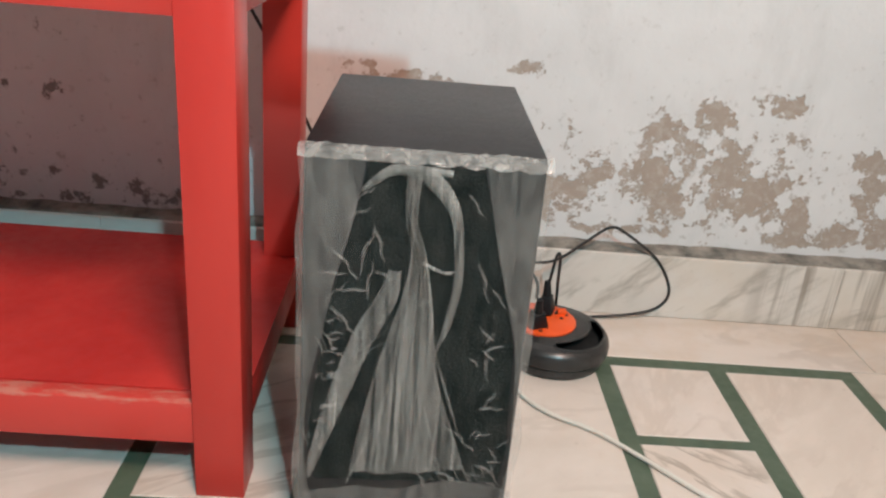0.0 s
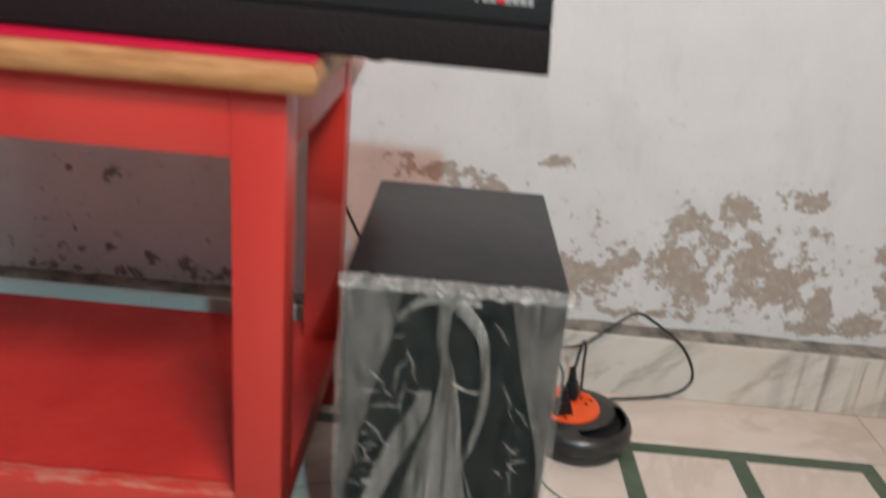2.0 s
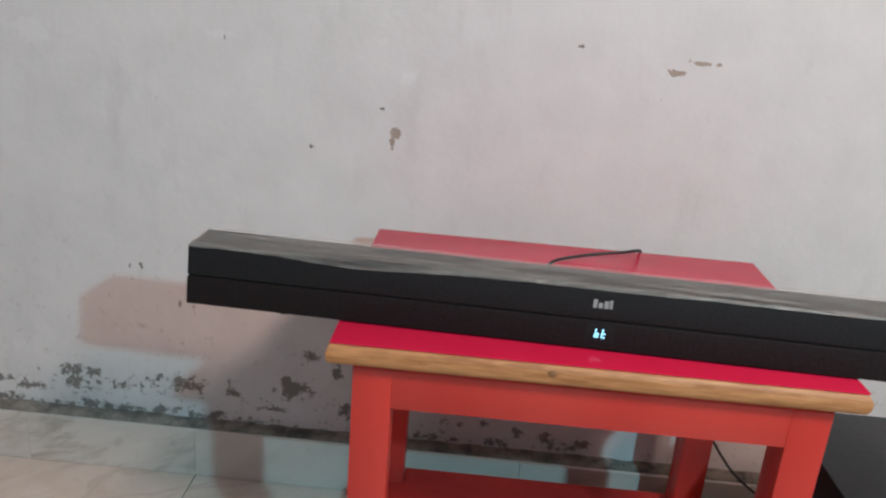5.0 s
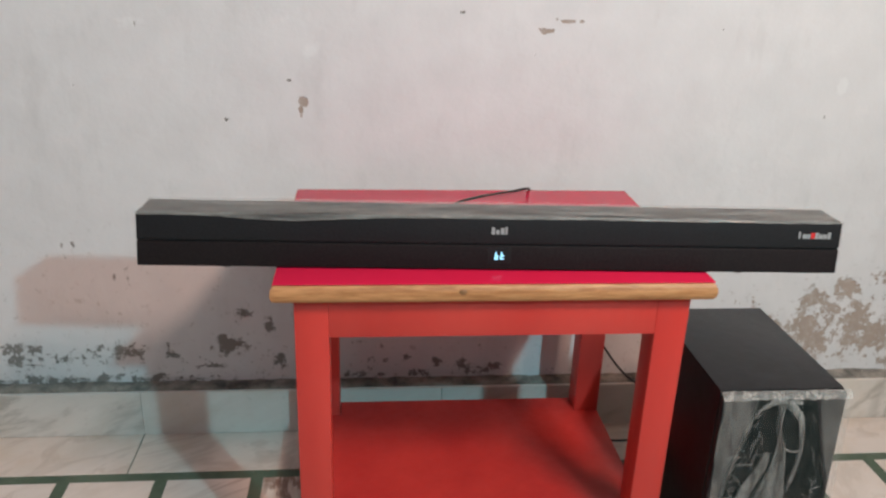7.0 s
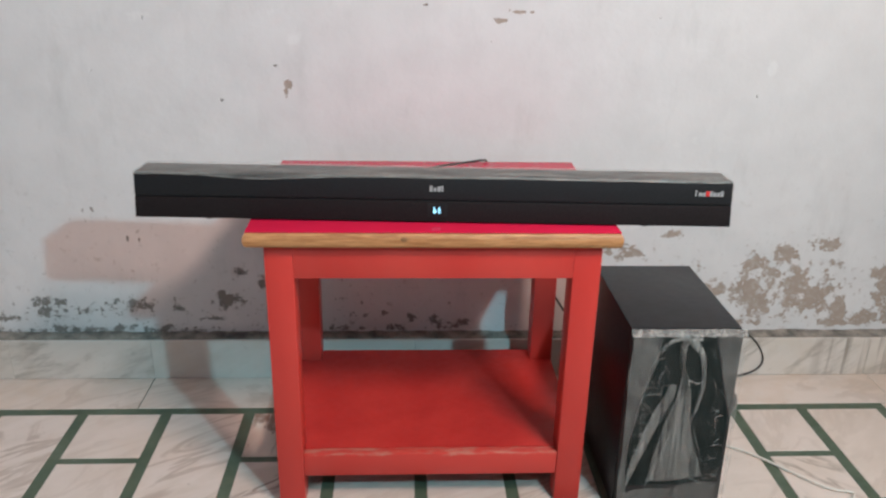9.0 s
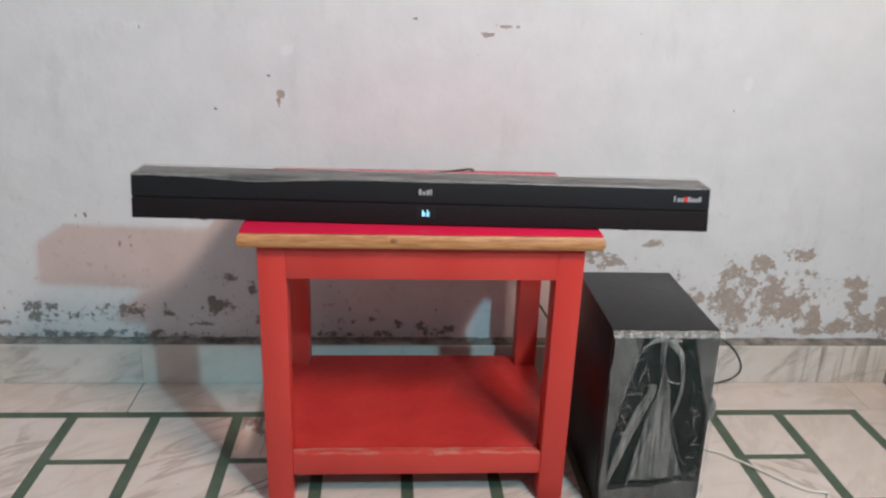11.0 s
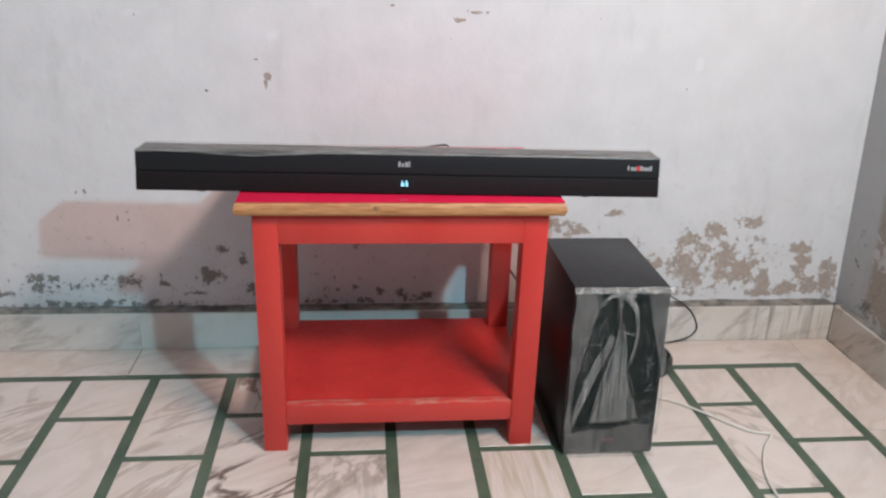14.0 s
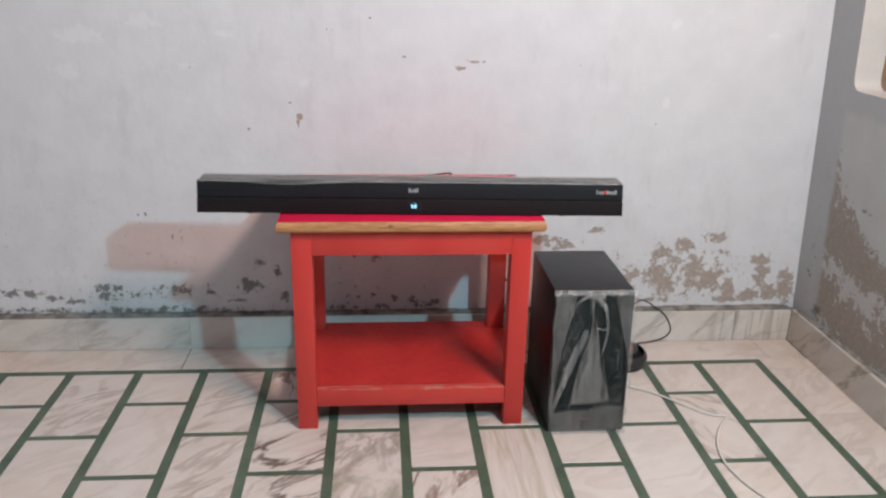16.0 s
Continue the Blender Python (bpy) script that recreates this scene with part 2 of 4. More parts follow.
def marble(name, tone, turn="Y_AXIS", stains=(), force=1.0, dark=(0.27, 0.24, 0.20), soft=(0.43, 0.395, 0.345)):
    """White marble for upright slabs, with soft grey clouding and, on some pieces, strong slanting veins."""
    m = Nodes(name)
    info = m.node("ShaderNodeObjectInfo")
    rnd = info.outputs["Random"]
    p = position(m)
    shift = m.vec("MULTIPLY", m.node_combine(rnd), (37.0, 53.0, 29.0))
    q = m.vec("ADD", p, shift)
    spun = m.node("ShaderNodeVectorRotate", rotation_type=turn)
    m.put(spun.inputs["Vector"], q), m.put(spun.inputs["Angle"], m.math("ADD", 0.25, m.math("MULTIPLY", rnd, 0.5)))
    q = m.vec("MULTIPLY", spun.outputs[0], (1.0, 1.0, 3.6))
    cloud = m.noise(q, 7.0, 5, 0.6, 0.25)
    vein = m.math("ABSOLUTE", m.math("SUBTRACT", m.noise(q, 3.6, 7, 0.62, 0.25), 0.5))
    thin = m.ramp(vein, (0.0, 1.0), (0.022, 0.55), (0.06, 0.0))
    patch = m.ramp(m.noise(q, 6.0, 3), (0.42, 0.0), (0.58, 1.0))
    heavy = m.math("FRACT", m.math("MULTIPLY", rnd, 7.31))
    strength = m.math("ADD", 0.14, m.math("MULTIPLY", m.ramp(heavy, (0.50, 0.0), (0.66, 1.0)), 0.86))
    strength = m.math("MULTIPLY", strength, force)
    base = m.mix(m.ramp(cloud, (0.35, 0.0), (0.72, 1.0)), tone, tuple(c * k for c, k in zip(tone, (0.90, 0.88, 0.87))))
    base = m.mix(m.math("MULTIPLY", m.math("FRACT", m.math("MULTIPLY", rnd, 3.7)), 0.35), base, tuple(c * k for c, k in zip(tone, (0.93, 0.97, 1.04))))
    col = m.mix(m.math("MULTIPLY", m.math("MULTIPLY", thin, patch), strength), base, dark)
    broad = m.ramp(m.noise(q, 4.0, 6, 0.65, 0.3), (0.57, 0.0), (0.74, 1.0))
    col = m.mix(m.math("MULTIPLY", broad, m.math("MULTIPLY", strength, 0.7)), col, soft)
    stain = m.ramp(m.noise(p, 4.5, 5, 0.65), (0.50, 0.0), (0.72, 1.0))
    col = m.mix(m.math("MULTIPLY", stain, 0.38), col, tuple(c * k for c, k in zip(tone, (0.84, 0.74, 0.62))))
    dirt = m.ramp(m.noise(p, 60.0, 5, 0.7), (0.60, 0.0), (0.74, 1.0))
    col = m.mix(m.math("MULTIPLY", dirt, 0.22), col, (0.33, 0.28, 0.22))
    if stains:
        runs = m.ramp(m.noise(m.vec("MULTIPLY", p, (60.0, 60.0, 2.5)), 1.0, 3), (0.47, 0.0), (0.62, 1.0))
        where = m.ramp(m.spots(p, stains), (0.0, 0.0), (0.5, 1.0))
        col = m.mix(m.math("MULTIPLY", m.math("MULTIPLY", runs, where), 0.8), col, (0.25, 0.21, 0.17))
    m.set(Base_Color=col, Roughness=m.ramp(m.noise(p, 14.0, 4), (0.3, 0.30), (0.7, 0.48)), Specular_IOR_Level=0.35)
    m.bump(m.noise(p, 30.0, 3), 0.08, 0.002)
    return m.mat


def node_combine(self, value):
    c = self.node("ShaderNodeCombineXYZ")
    for i in range(3):
        self.put(c.inputs[i], value)
    return c.outputs[0]


Nodes.node_combine = node_combine


def floor_marble(name, angle, stretch, thin=0.1, broad=0.1, scale=3.6, dark=(0.27, 0.18, 0.125), soft=(0.46, 0.375, 0.28), spread=12, dirty=0.24):
    """Polished white marble whose veins run at an angle (degrees from the x axis) on every piece of the kind."""
    m = Nodes(name)
    rnd = m.node("ShaderNodeObjectInfo").outputs["Random"]
    tone = (0.73, 0.625, 0.545)
    p = position(m)
    q = m.vec("ADD", p, m.vec("MULTIPLY", m.node_combine(rnd), (37.0, 53.0, 0.0)))
    spun = m.node("ShaderNodeVectorRotate", rotation_type="Z_AXIS")
    m.put(spun.inputs["Vector"], q)
    m.put(spun.inputs["Angle"], m.math("ADD", radians(-angle - spread / 2), m.math("MULTIPLY", m.math("FRACT", m.math("MULTIPLY", rnd, 5.3)), radians(spread))))
    v = m.vec("MULTIPLY", spun.outputs[0], (1.0, float(stretch), 1.0))
    cloud = m.noise(v, 9.0, 5, 0.6, 0.25)
    base = m.mix(m.ramp(cloud, (0.35, 0.0), (0.72, 1.0)), tone, tuple(c * k for c, k in zip(tone, (0.91, 0.90, 0.89))))
    base = m.mix(m.math("MULTIPLY", m.math("FRACT", m.math("MULTIPLY", rnd, 3.7)), 0.5), base, tuple(c * k for c, k in zip(tone, (0.94, 0.99, 1.07))))
    wide = m.ramp(m.noise(v, scale * 1.3, 6, 0.62, 0.5), (0.45, 0.0), (0.62, 1.0))
    col = m.mix(m.math("MULTIPLY", wide, broad), base, soft)
    line = m.math("ABSOLUTE", m.math("SUBTRACT", m.noise(v, scale, 6, 0.56, 1.1), 0.5))
    patch = m.ramp(m.noise(v, scale * 0.9, 3), (0.38, 0.0), (0.52, 1.0))
    col = m.mix(m.math("MULTIPLY", m.math("MULTIPLY", m.ramp(line, (0.0, 1.0), (0.020, 0.85), (0.055, 0.0)), patch), thin), col, dark)
    stain = m.ramp(m.noise(p, 4.5, 5, 0.65), (0.50, 0.0), (0.72, 1.0))
    col = m.mix(m.math("MULTIPLY", stain, dirty), col, tuple(c * k for c, k in zip(tone, (0.84, 0.74, 0.62))))
    spot = m.ramp(m.noise(p, 26.0, 4, 0.6), (0.70, 0.0), (0.76, 1.0))
    col = m.mix(m.math("MULTIPLY", spot, 0.5), col, (0.30, 0.22, 0.16))
    dirt = m.ramp(m.noise(p, 60.0, 5, 0.7), (0.60, 0.0), (0.74, 1.0))
    col = m.mix(m.math("MULTIPLY", dirt, 0.20), col, (0.33, 0.28, 0.22))
    m.set(Base_Color=col, Roughness=m.ramp(m.noise(p, 14.0, 4), (0.3, 0.28), (0.7, 0.46)), Specular_IOR_Level=0.35)
    m.bump(m.noise(p, 30.0, 3), 0.08, 0.002)
    return m.mat


MAT_MARBLE = floor_marble("floor_marble", 35, 2.6, 0.14, 0.12, spread=50)
MAT_BORDER = floor_marble("stained_border_marble", 20, 2.6, 0.22, 0.22, spread=50, dirty=0.75)
MARBLES = {
    "diagonal": floor_marble("diagonal_veined_marble", 36, 3.6, 0.45, 0.26, 3.2),
    "heavy": floor_marble("brown_veined_marble", 34, 3.6, 0.95, 0.34, 3.4, (0.115, 0.068, 0.05), (0.37, 0.285, 0.215)),
    "mottled": floor_marble("grey_mottled_marble", 70, 1.5, 0.55, 0.95, 6.5, (0.27, 0.22, 0.17), (0.38, 0.33, 0.265)),
    "striped": floor_marble("olive_striped_marble", 89, 11.0, 0.30, 0.75, 2.2, (0.40, 0.31, 0.20), (0.47, 0.395, 0.27), 4),
    "flecked": floor_marble("brown_flecked_marble", 80, 3.4, 0.90, 0.25, 5.0, (0.22, 0.125, 0.09), (0.50, 0.40, 0.33)),
    "crossed": floor_marble("grey_veined_marble", -52, 3.6, 0.75, 0.16, 3.4, (0.32, 0.26, 0.21), (0.52, 0.45, 0.38)),
}
MAT_SKIRT_E = marble("brown_skirting_marble", (0.58, 0.515, 0.45), "X_AXIS", force=0.9, dark=(0.25, 0.20, 0.15), soft=(0.42, 0.36, 0.29))
MAT_SKIRT = marble("skirting_marble", (0.70, 0.645, 0.58), stains=[(0.63, 0.05, 0.13, 0.12), (0.70, 0.05, 0.05, 0.1)], force=0.6)


def simple(name, a, b, scale, rough=(0.4, 0.6), bump=0.1, metal=0.0, distance=0.001, stretch=(1, 1, 1), **more):
    """Two tones of one colour mixed by noise, with roughness and relief to match."""
    m = Nodes(name)
    p = m.node("ShaderNodeTexCoord").outputs["Object"]
    q = m.vec("MULTIPLY", p, tuple(float(s) for s in stretch))
    n, f = m.ramp(m.noise(q, scale, 5, 0.6), (0.34, 0.0), (0.66, 1.0)), m.noise(q, scale * 9, 4)
    m.set(Base_Color=m.mix(n, a, b), Roughness=m.ramp(f, (0.3, rough[0]), (0.7, rough[1])), Metallic=metal, **more)
    if bump:
        m.bump(m.math("ADD", n, m.math("MULTIPLY", f, 0.4)), bump, distance)
    return m.mat


MAT_GREEN = simple("green_stone_strip", (0.055, 0.088, 0.055), (0.105, 0.140, 0.095), 11, (0.35, 0.6), 0.15)
MAT_MORTAR = simple("dirty_mortar", (0.09, 0.085, 0.075), (0.34, 0.30, 0.255), 28, (0.85, 0.95), 0.9, distance=0.004)
MAT_RED = simple("red_gloss_paint", (0.54, 0.037, 0.029), (0.59, 0.053, 0.041), 7, (0.28, 0.42), 0.12, stretch=(1, 1, 0.3), Specular_IOR_Level=0.4)
MAT_SHELF_RED = simple("red_shelf_paint", (0.45, 0.020, 0.018), (0.57, 0.036, 0.029), 9, (0.36, 0.55), 0.15)
MAT_LAMINATE = simple("red_laminate", (0.63, 0.013, 0.055), (0.67, 0.017, 0.064), 5, (0.16, 0.26), 0.03, Specular_IOR_Level=0.32)
MAT_WOOD = simple("pale_edge_wood", (0.36, 0.145, 0.050), (0.58, 0.28, 0.115), 48, (0.45, 0.6), 0.3, stretch=(0.5, 2.4, 3.4))
MAT_KNOT = simple("wood_knot", (0.20, 0.09, 0.035), (0.30, 0.14, 0.055), 60, (0.5, 0.6), 0.1)
MAT_VINYL = simple("black_vinyl", (0.007, 0.007, 0.008), (0.013, 0.013, 0.015), 60, (0.32, 0.44), 0.2, distance=0.0008, Specular_IOR_Level=0.38)
MAT_PLASTIC = simple("black_plastic", (0.010, 0.011, 0.012), (0.018, 0.019, 0.020), 30, (0.35, 0.5), 0.1, Specular_IOR_Level=0.25)
MAT_LOWER = simple("dark_brown_grille", (0.012, 0.009, 0.010), (0.022, 0.017, 0.017), 300, (0.5, 0.7), 0.5, distance=0.0006, Specular_IOR_Level=0.1)
MAT_CLOTH = simple("black_grille_cloth", (0.003, 0.0065, 0.006), (0.008, 0.0125, 0.012), 400, (0.7, 0.9), 0.6, distance=0.0006, Specular_IOR_Level=0.1)
MAT_BAR_CLOTH = simple("black_bar_cloth", (0.011, 0.011, 0.012), (0.018, 0.018, 0.020), 300, (0.5, 0.7), 0.4, distance=0.0006, Specular_IOR_Level=0.2)
MAT_REEL = simple("worn_black_plastic", (0.022, 0.0215, 0.021), (0.036, 0.035, 0.034), 30, (0.26, 0.38), 0.1)
MAT_ORANGE = simple("orange_plastic", (0.80, 0.085, 0.012), (0.88, 0.11, 0.02), 20, (0.35, 0.45), 0.05)
# near-black that paints the shade in the reel's openings, also on its drum
MAT_HOLE_SHADE = simple("hole_shade_black", (0.005, 0.005, 0.005), (0.01, 0.01, 0.01), 20, (0.6, 0.7), 0)
MAT_CABLE_B = simple("black_cable", (0.010, 0.010, 0.010), (0.02, 0.02, 0.02), 80, (0.45, 0.55), 0)
MAT_CABLE_W = simple("white_cable", (0.66, 0.61, 0.54), (0.74, 0.69, 0.62), 60, (0.45, 0.55), 0)
MAT_PRINT_W = simple("white_print", (0.30, 0.30, 0.30), (0.38, 0.38, 0.38), 200, (0.4, 0.5), 0)
MAT_PRINT_R = simple("red_print", (0.60, 0.02, 0.02), (0.66, 0.03, 0.03), 200, (0.4, 0.5), 0)
MAT_BADGE = simple("dark_red_badge", (0.06, 0.012, 0.012), (0.09, 0.02, 0.02), 100, (0.4, 0.5), 0)
MAT_PANEL = simple("brown_wood_panel", (0.34, 0.20, 0.11), (0.46, 0.29, 0.17), 8, (0.5, 0.65), 0.2, stretch=(6, 6, 1))
MAT_NICHE = simple("cream_niche_paint", (0.60, 0.565, 0.52), (0.69, 0.66, 0.61), 8, (0.6, 0.8), 0.2)


def worn_red():
    m = Nodes("worn_red_paint")
    p = m.node("ShaderNodeTexCoord").outputs["Object"]
    n = m.noise(m.vec("MULTIPLY", p, (1.0, 4.0, 4.0)), 26, 6, 0.7)
    near = m.math("SUBTRACT", 1.0, m.math("DIVIDE", m.math("SUBTRACT", 0.1035, m.node_z(p)), 0.010), clamp=True)
    wear = m.ramp(m.math("ADD", n, m.math("MULTIPLY", near, 0.24)), (0.66, 0.0), (0.80, 1.0))
    red = m.mix(m.noise(p, 7), (0.54, 0.037, 0.029), (0.59, 0.053, 0.041))
    m.set(Base_Color=m.mix(m.math("MULTIPLY", wear, 0.5), red, (0.55, 0.32, 0.24)), Roughness=0.4)
    m.bump(wear, 0.2, 0.001)
    return m.mat


MAT_WORN = worn_red()


def film(name, cover, grey=0.62, rough=0.22, stretch=(1, 1, 1), spread=0.5):
    """Thin milky polythene: part of the light goes straight through, the rest shows grey with a gloss."""
    m = Nodes(name)
    p = m.node("ShaderNodeTexCoord").outputs["Object"]
    n = m.noise(m.vec("MULTIPLY", p, tuple(float(k) for k in stretch)), 45, 5, 0.65, 1.0)
    m.set(Base_Color=(grey, grey * 0.96, grey * 0.89), Roughness=rough, Specular_IOR_Level=0.35, Alpha=m.ramp(n, (0.3, cover * (1 - spread)), (0.7, cover * (1 + spread))))
    m.bump(n, 0.5, 0.003)
    return m.mat


MAT_FILM = film("thin_film", 0.027, 0.60, 0.22, (1.5, 1, 0.7), 0.95)
MAT_FILM_EDGE = film("doubled_film", 0.19, 0.45, 0.22, (1.6, 1, 0.3), 0.75)
MAT_FOLD = film("folded_film", 0.20, 0.70, 0.2, (3.0, 1, 0.16), 0.95)
MAT_CREASE = film("creased_film", 0.165, 0.68, 0.2, (2, 1, 2), 0.7)
MAT_HEM = film("crumpled_hem_film", 0.30, 0.64, 0.13, (1.5, 1, 1), 0.8)
MAT_FILM_TOP = film("film_over_bar", 0.27, 0.55, 0.26, (0.2, 2.6, 1), 0.9)


def glow(name, colour, strength):
    m = Nodes(name)
    m.set(Base_Color=(0.02, 0.02, 0.02), Emission_Color=colour, Emission_Strength=strength)
    return m.mat


MAT_DISPLAY = glow("blue_display", (0.30, 0.72, 1.0), 2.4)


# ---------------------------------------------------------------- mesh helpers
def mesh_of(name, bm, material, smooth=35):
    data = bpy.data.meshes.new(name)
    bm.normal_update()
    bm.to_mesh(data)
    bm.free()
    data.materials.append(material)
    if smooth:
        data.shade_smooth()
        data.set_sharp_from_angle(angle=radians(smooth))
    return data


def part(name, bm, material, parent, label="", smooth=35):
    """Links a bmesh as one mesh object under a thing or a part; coordinates are the thing's own."""
    ob = new(name, mesh_of(name, bm, material, smooth))
    ob.parent = parent
    return tagged(ob, label)


def thing(name, m, label, category, group="", kind=""):
    ob = new(name)
    ob.empty_display_size = 0.05
    ob.matrix_world = m
    return tagged(ob, label, category, group, kind)


def solid(name, bm, material, label, category, kind="structure", smooth=35):
    return tagged(new(name, mesh_of(name, bm, material, smooth)), label, category, "", kind)


def box(x0, x1, y0, y1, z0, z1, bevel=0.0, steps=2, bm=None):
    bm = bm or bmesh.new()
    made = bmesh.ops.create_cube(bm, size=1.0)["verts"]
    for v in made:
        v.co = Vector(((x0 + x1) / 2 + v.co.x * (x1 - x0), (y0 + y1) / 2 + v.co.y * (y1 - y0), (z0 + z1) / 2 + v.co.z * (z1 - z0)))
    if bevel:
        edges = list({e for v in made for e in v.link_edges})
        bmesh.ops.bevel(bm, geom=edges, offset=bevel, segments=steps, affect="EDGES", profile=0.5)
    return bm


def lathe(profile, turns=48, centre=(0, 0), bm=None):
    """Turns (radius, height) pairs round an upright axis."""
    bm = bm or bmesh.new()
    rings = []
    for r, z in profile:
        rings.append([bm.verts.new((centre[0] + r * math.cos(a), centre[1] + r * math.sin(a), z)) for a in np.linspace(0, 2 * math.pi, turns, endpoint=False)])
    for a, b in zip(rings, rings[1:]):
        for i in range(turns):
            bm.faces.new((a[i], a[(i + 1) % turns], b[(i + 1) % turns], b[i]))
    bm.faces.new(rings[-1])
    bm.faces.new(list(reversed(rings[0])))
    bmesh.ops.recalc_face_normals(bm, faces=bm.faces)
    return bm


def glide(points, per=8):
    """A smooth line through the points (Catmull-Rom); points of any size."""
    pts = [np.array(p, float) for p in points]
    pts = [2 * pts[0] - pts[1]] + pts + [2 * pts[-1] - pts[-2]]
    out = []
    for a, b, c, d in zip(pts, pts[1:], pts[2:], pts[3:]):
        for s in np.linspace(0, 1, per, endpoint=False):
            out.append(0.5 * (2 * b + (c - a) * s + (2 * a - 5 * b + 4 * c - d) * s * s + (3 * b - a - 3 * c + d) * s ** 3))
    return out + [pts[-2]]


def tube(points, radius, sides=10, per=8, bm=None):
    bm = bm or bmesh.new()
    line = [Vector(p) for p in glide(points, per)]
    rings, side = [], None
    for i, p in enumerate(line):
        ahead = (line[min(i + 1, len(line) - 1)] - line[max(i - 1, 0)]).normalized()
        if side is None:
            side = ahead.orthogonal().normalized()
        side = (side - ahead * side.dot(ahead)).normalized()
        up = ahead.cross(side)
        rings.append([bm.verts.new(p + radius * (math.cos(a) * side + math.sin(a) * up)) for a in np.linspace(0, 2 * math.pi, sides, endpoint=False)])
    for a, b in zip(rings, rings[1:]):
        for i in range(sides):
            bm.faces.new((a[i], a[(i + 1) % sides], b[(i + 1) % sides], b[i]))
    bm.faces.new(list(reversed(rings[0]))), bm.faces.new(rings[-1])
    return bm


# ---------------------------------------------------------------- room shell
FX, FY, SKX, SKY = 0.789, 1.070, 0.762, 1.038      # plaster and skirting faces of the east and north walls
WEST, SOUTH, TOP = -2.6, -2.6, 2.9

solid("wall_north", box(WEST - 0.2, FX + 0.2, FY, FY + 0.2, -0.1, TOP), MAT_WALL_N, "whitewashed plaster wall, flaking and mouldy near the floor", "wall")


def east_wall():
    """The east wall with a round-cornered recess cut into it."""
    y0, y1, z0, z1, r = -0.30, 0.940, 0.762, 1.75, 0.03
    ring = []
    for cy, cz, a0 in ((y1 - r, z1 - r, 0), (y0 + r, z1 - r, 90), (y0 + r, z0 + r, 180), (y1 - r, z0 + r, 270)):
        for a in range(0, 91, 15):
            ring.append((cy + r * math.cos(radians(a0 + a)), cz + r * math.sin(radians(a0 + a))))
    def lean(z):
        return FX - 0.04 * max(0.0, z - 0.1)

    bm = bmesh.new()
    outer = [(FY, TOP), (SOUTH, TOP), (SOUTH, -0.1), (FY, -0.1)]
    front = [bm.verts.new((lean(z), y, z)) for y, z in ring]
    frame_v = [bm.verts.new((lean(z), y, z)) for y, z in outer]
    n = 7
    for k in range(4):
        seg = front[k * n:(k + 1) * n]
        bm.faces.new([frame_v[k]] + list(reversed(seg)))
        bm.faces.new([frame_v[k], front[(k * n + n - 1)], front[((k + 1) * n) % 28], frame_v[(k + 1) % 4]])
    far = [bm.verts.new((FX + 0.25, y, z)) for y, z in outer]
    for k in range(4):
        bm.faces.new([frame_v[k], frame_v[(k + 1) % 4], far[(k + 1) % 4], far[k]])
    bm.faces.new(far)
    bmesh.ops.recalc_face_normals(bm, faces=bm.faces)
    wall = solid("wall_east", bm, MAT_WALL_E, "grey washed plaster wall with peeling patches and a recess", "wall", smooth=20)
    bm = bmesh.new()
    a = [bm.verts.new((lean(z) + 0.0005, y, z)) for y, z in ring]
    b = [bm.verts.new((FX + 0.045, y, z)) for y, z in ring]
    for i in range(28):
        bm.faces.new((a[i], a[(i + 1) % 28], b[(i + 1) % 28], b[i]))
    bmesh.ops.recalc_face_normals(bm, faces=bm.faces)
    bmesh.ops.reverse_faces(bm, faces=bm.faces)
    part("niche_lining", bm, MAT_NICHE, wall, "white painted lining of the recess")
    part("niche_back", box(FX + 0.045, FX + 0.065, y0 - 0.02, y1 + 0.02, z0 - 0.02, z1 + 0.02), MAT_PANEL, wall, "brown wooden back of the recess")
    return wall


east_wall()
# out-of-view shell, added to close the room and bounce cool light
solid("wall_west", box(WEST - 0.2, WEST, SOUTH, FY, -0.1, TOP), MAT_BOUNCE_WASH, "unseen plaster wall, tinted blue to bounce cool light", "wall")
solid("wall_south", box(WEST - 0.2, FX + 0.2, SOUTH - 0.2, SOUTH, -0.1, TOP), MAT_BOUNCE_WASH, "unseen plaster wall, tinted blue to bounce cool light", "wall")
solid("ceiling", box(WEST - 0.2, FX + 0.2, SOUTH - 0.2, FY + 0.2, TOP, TOP + 0.15), MAT_BOUNCE_WASH, "unseen ceiling, tinted blue to bounce cool light", "ceiling")


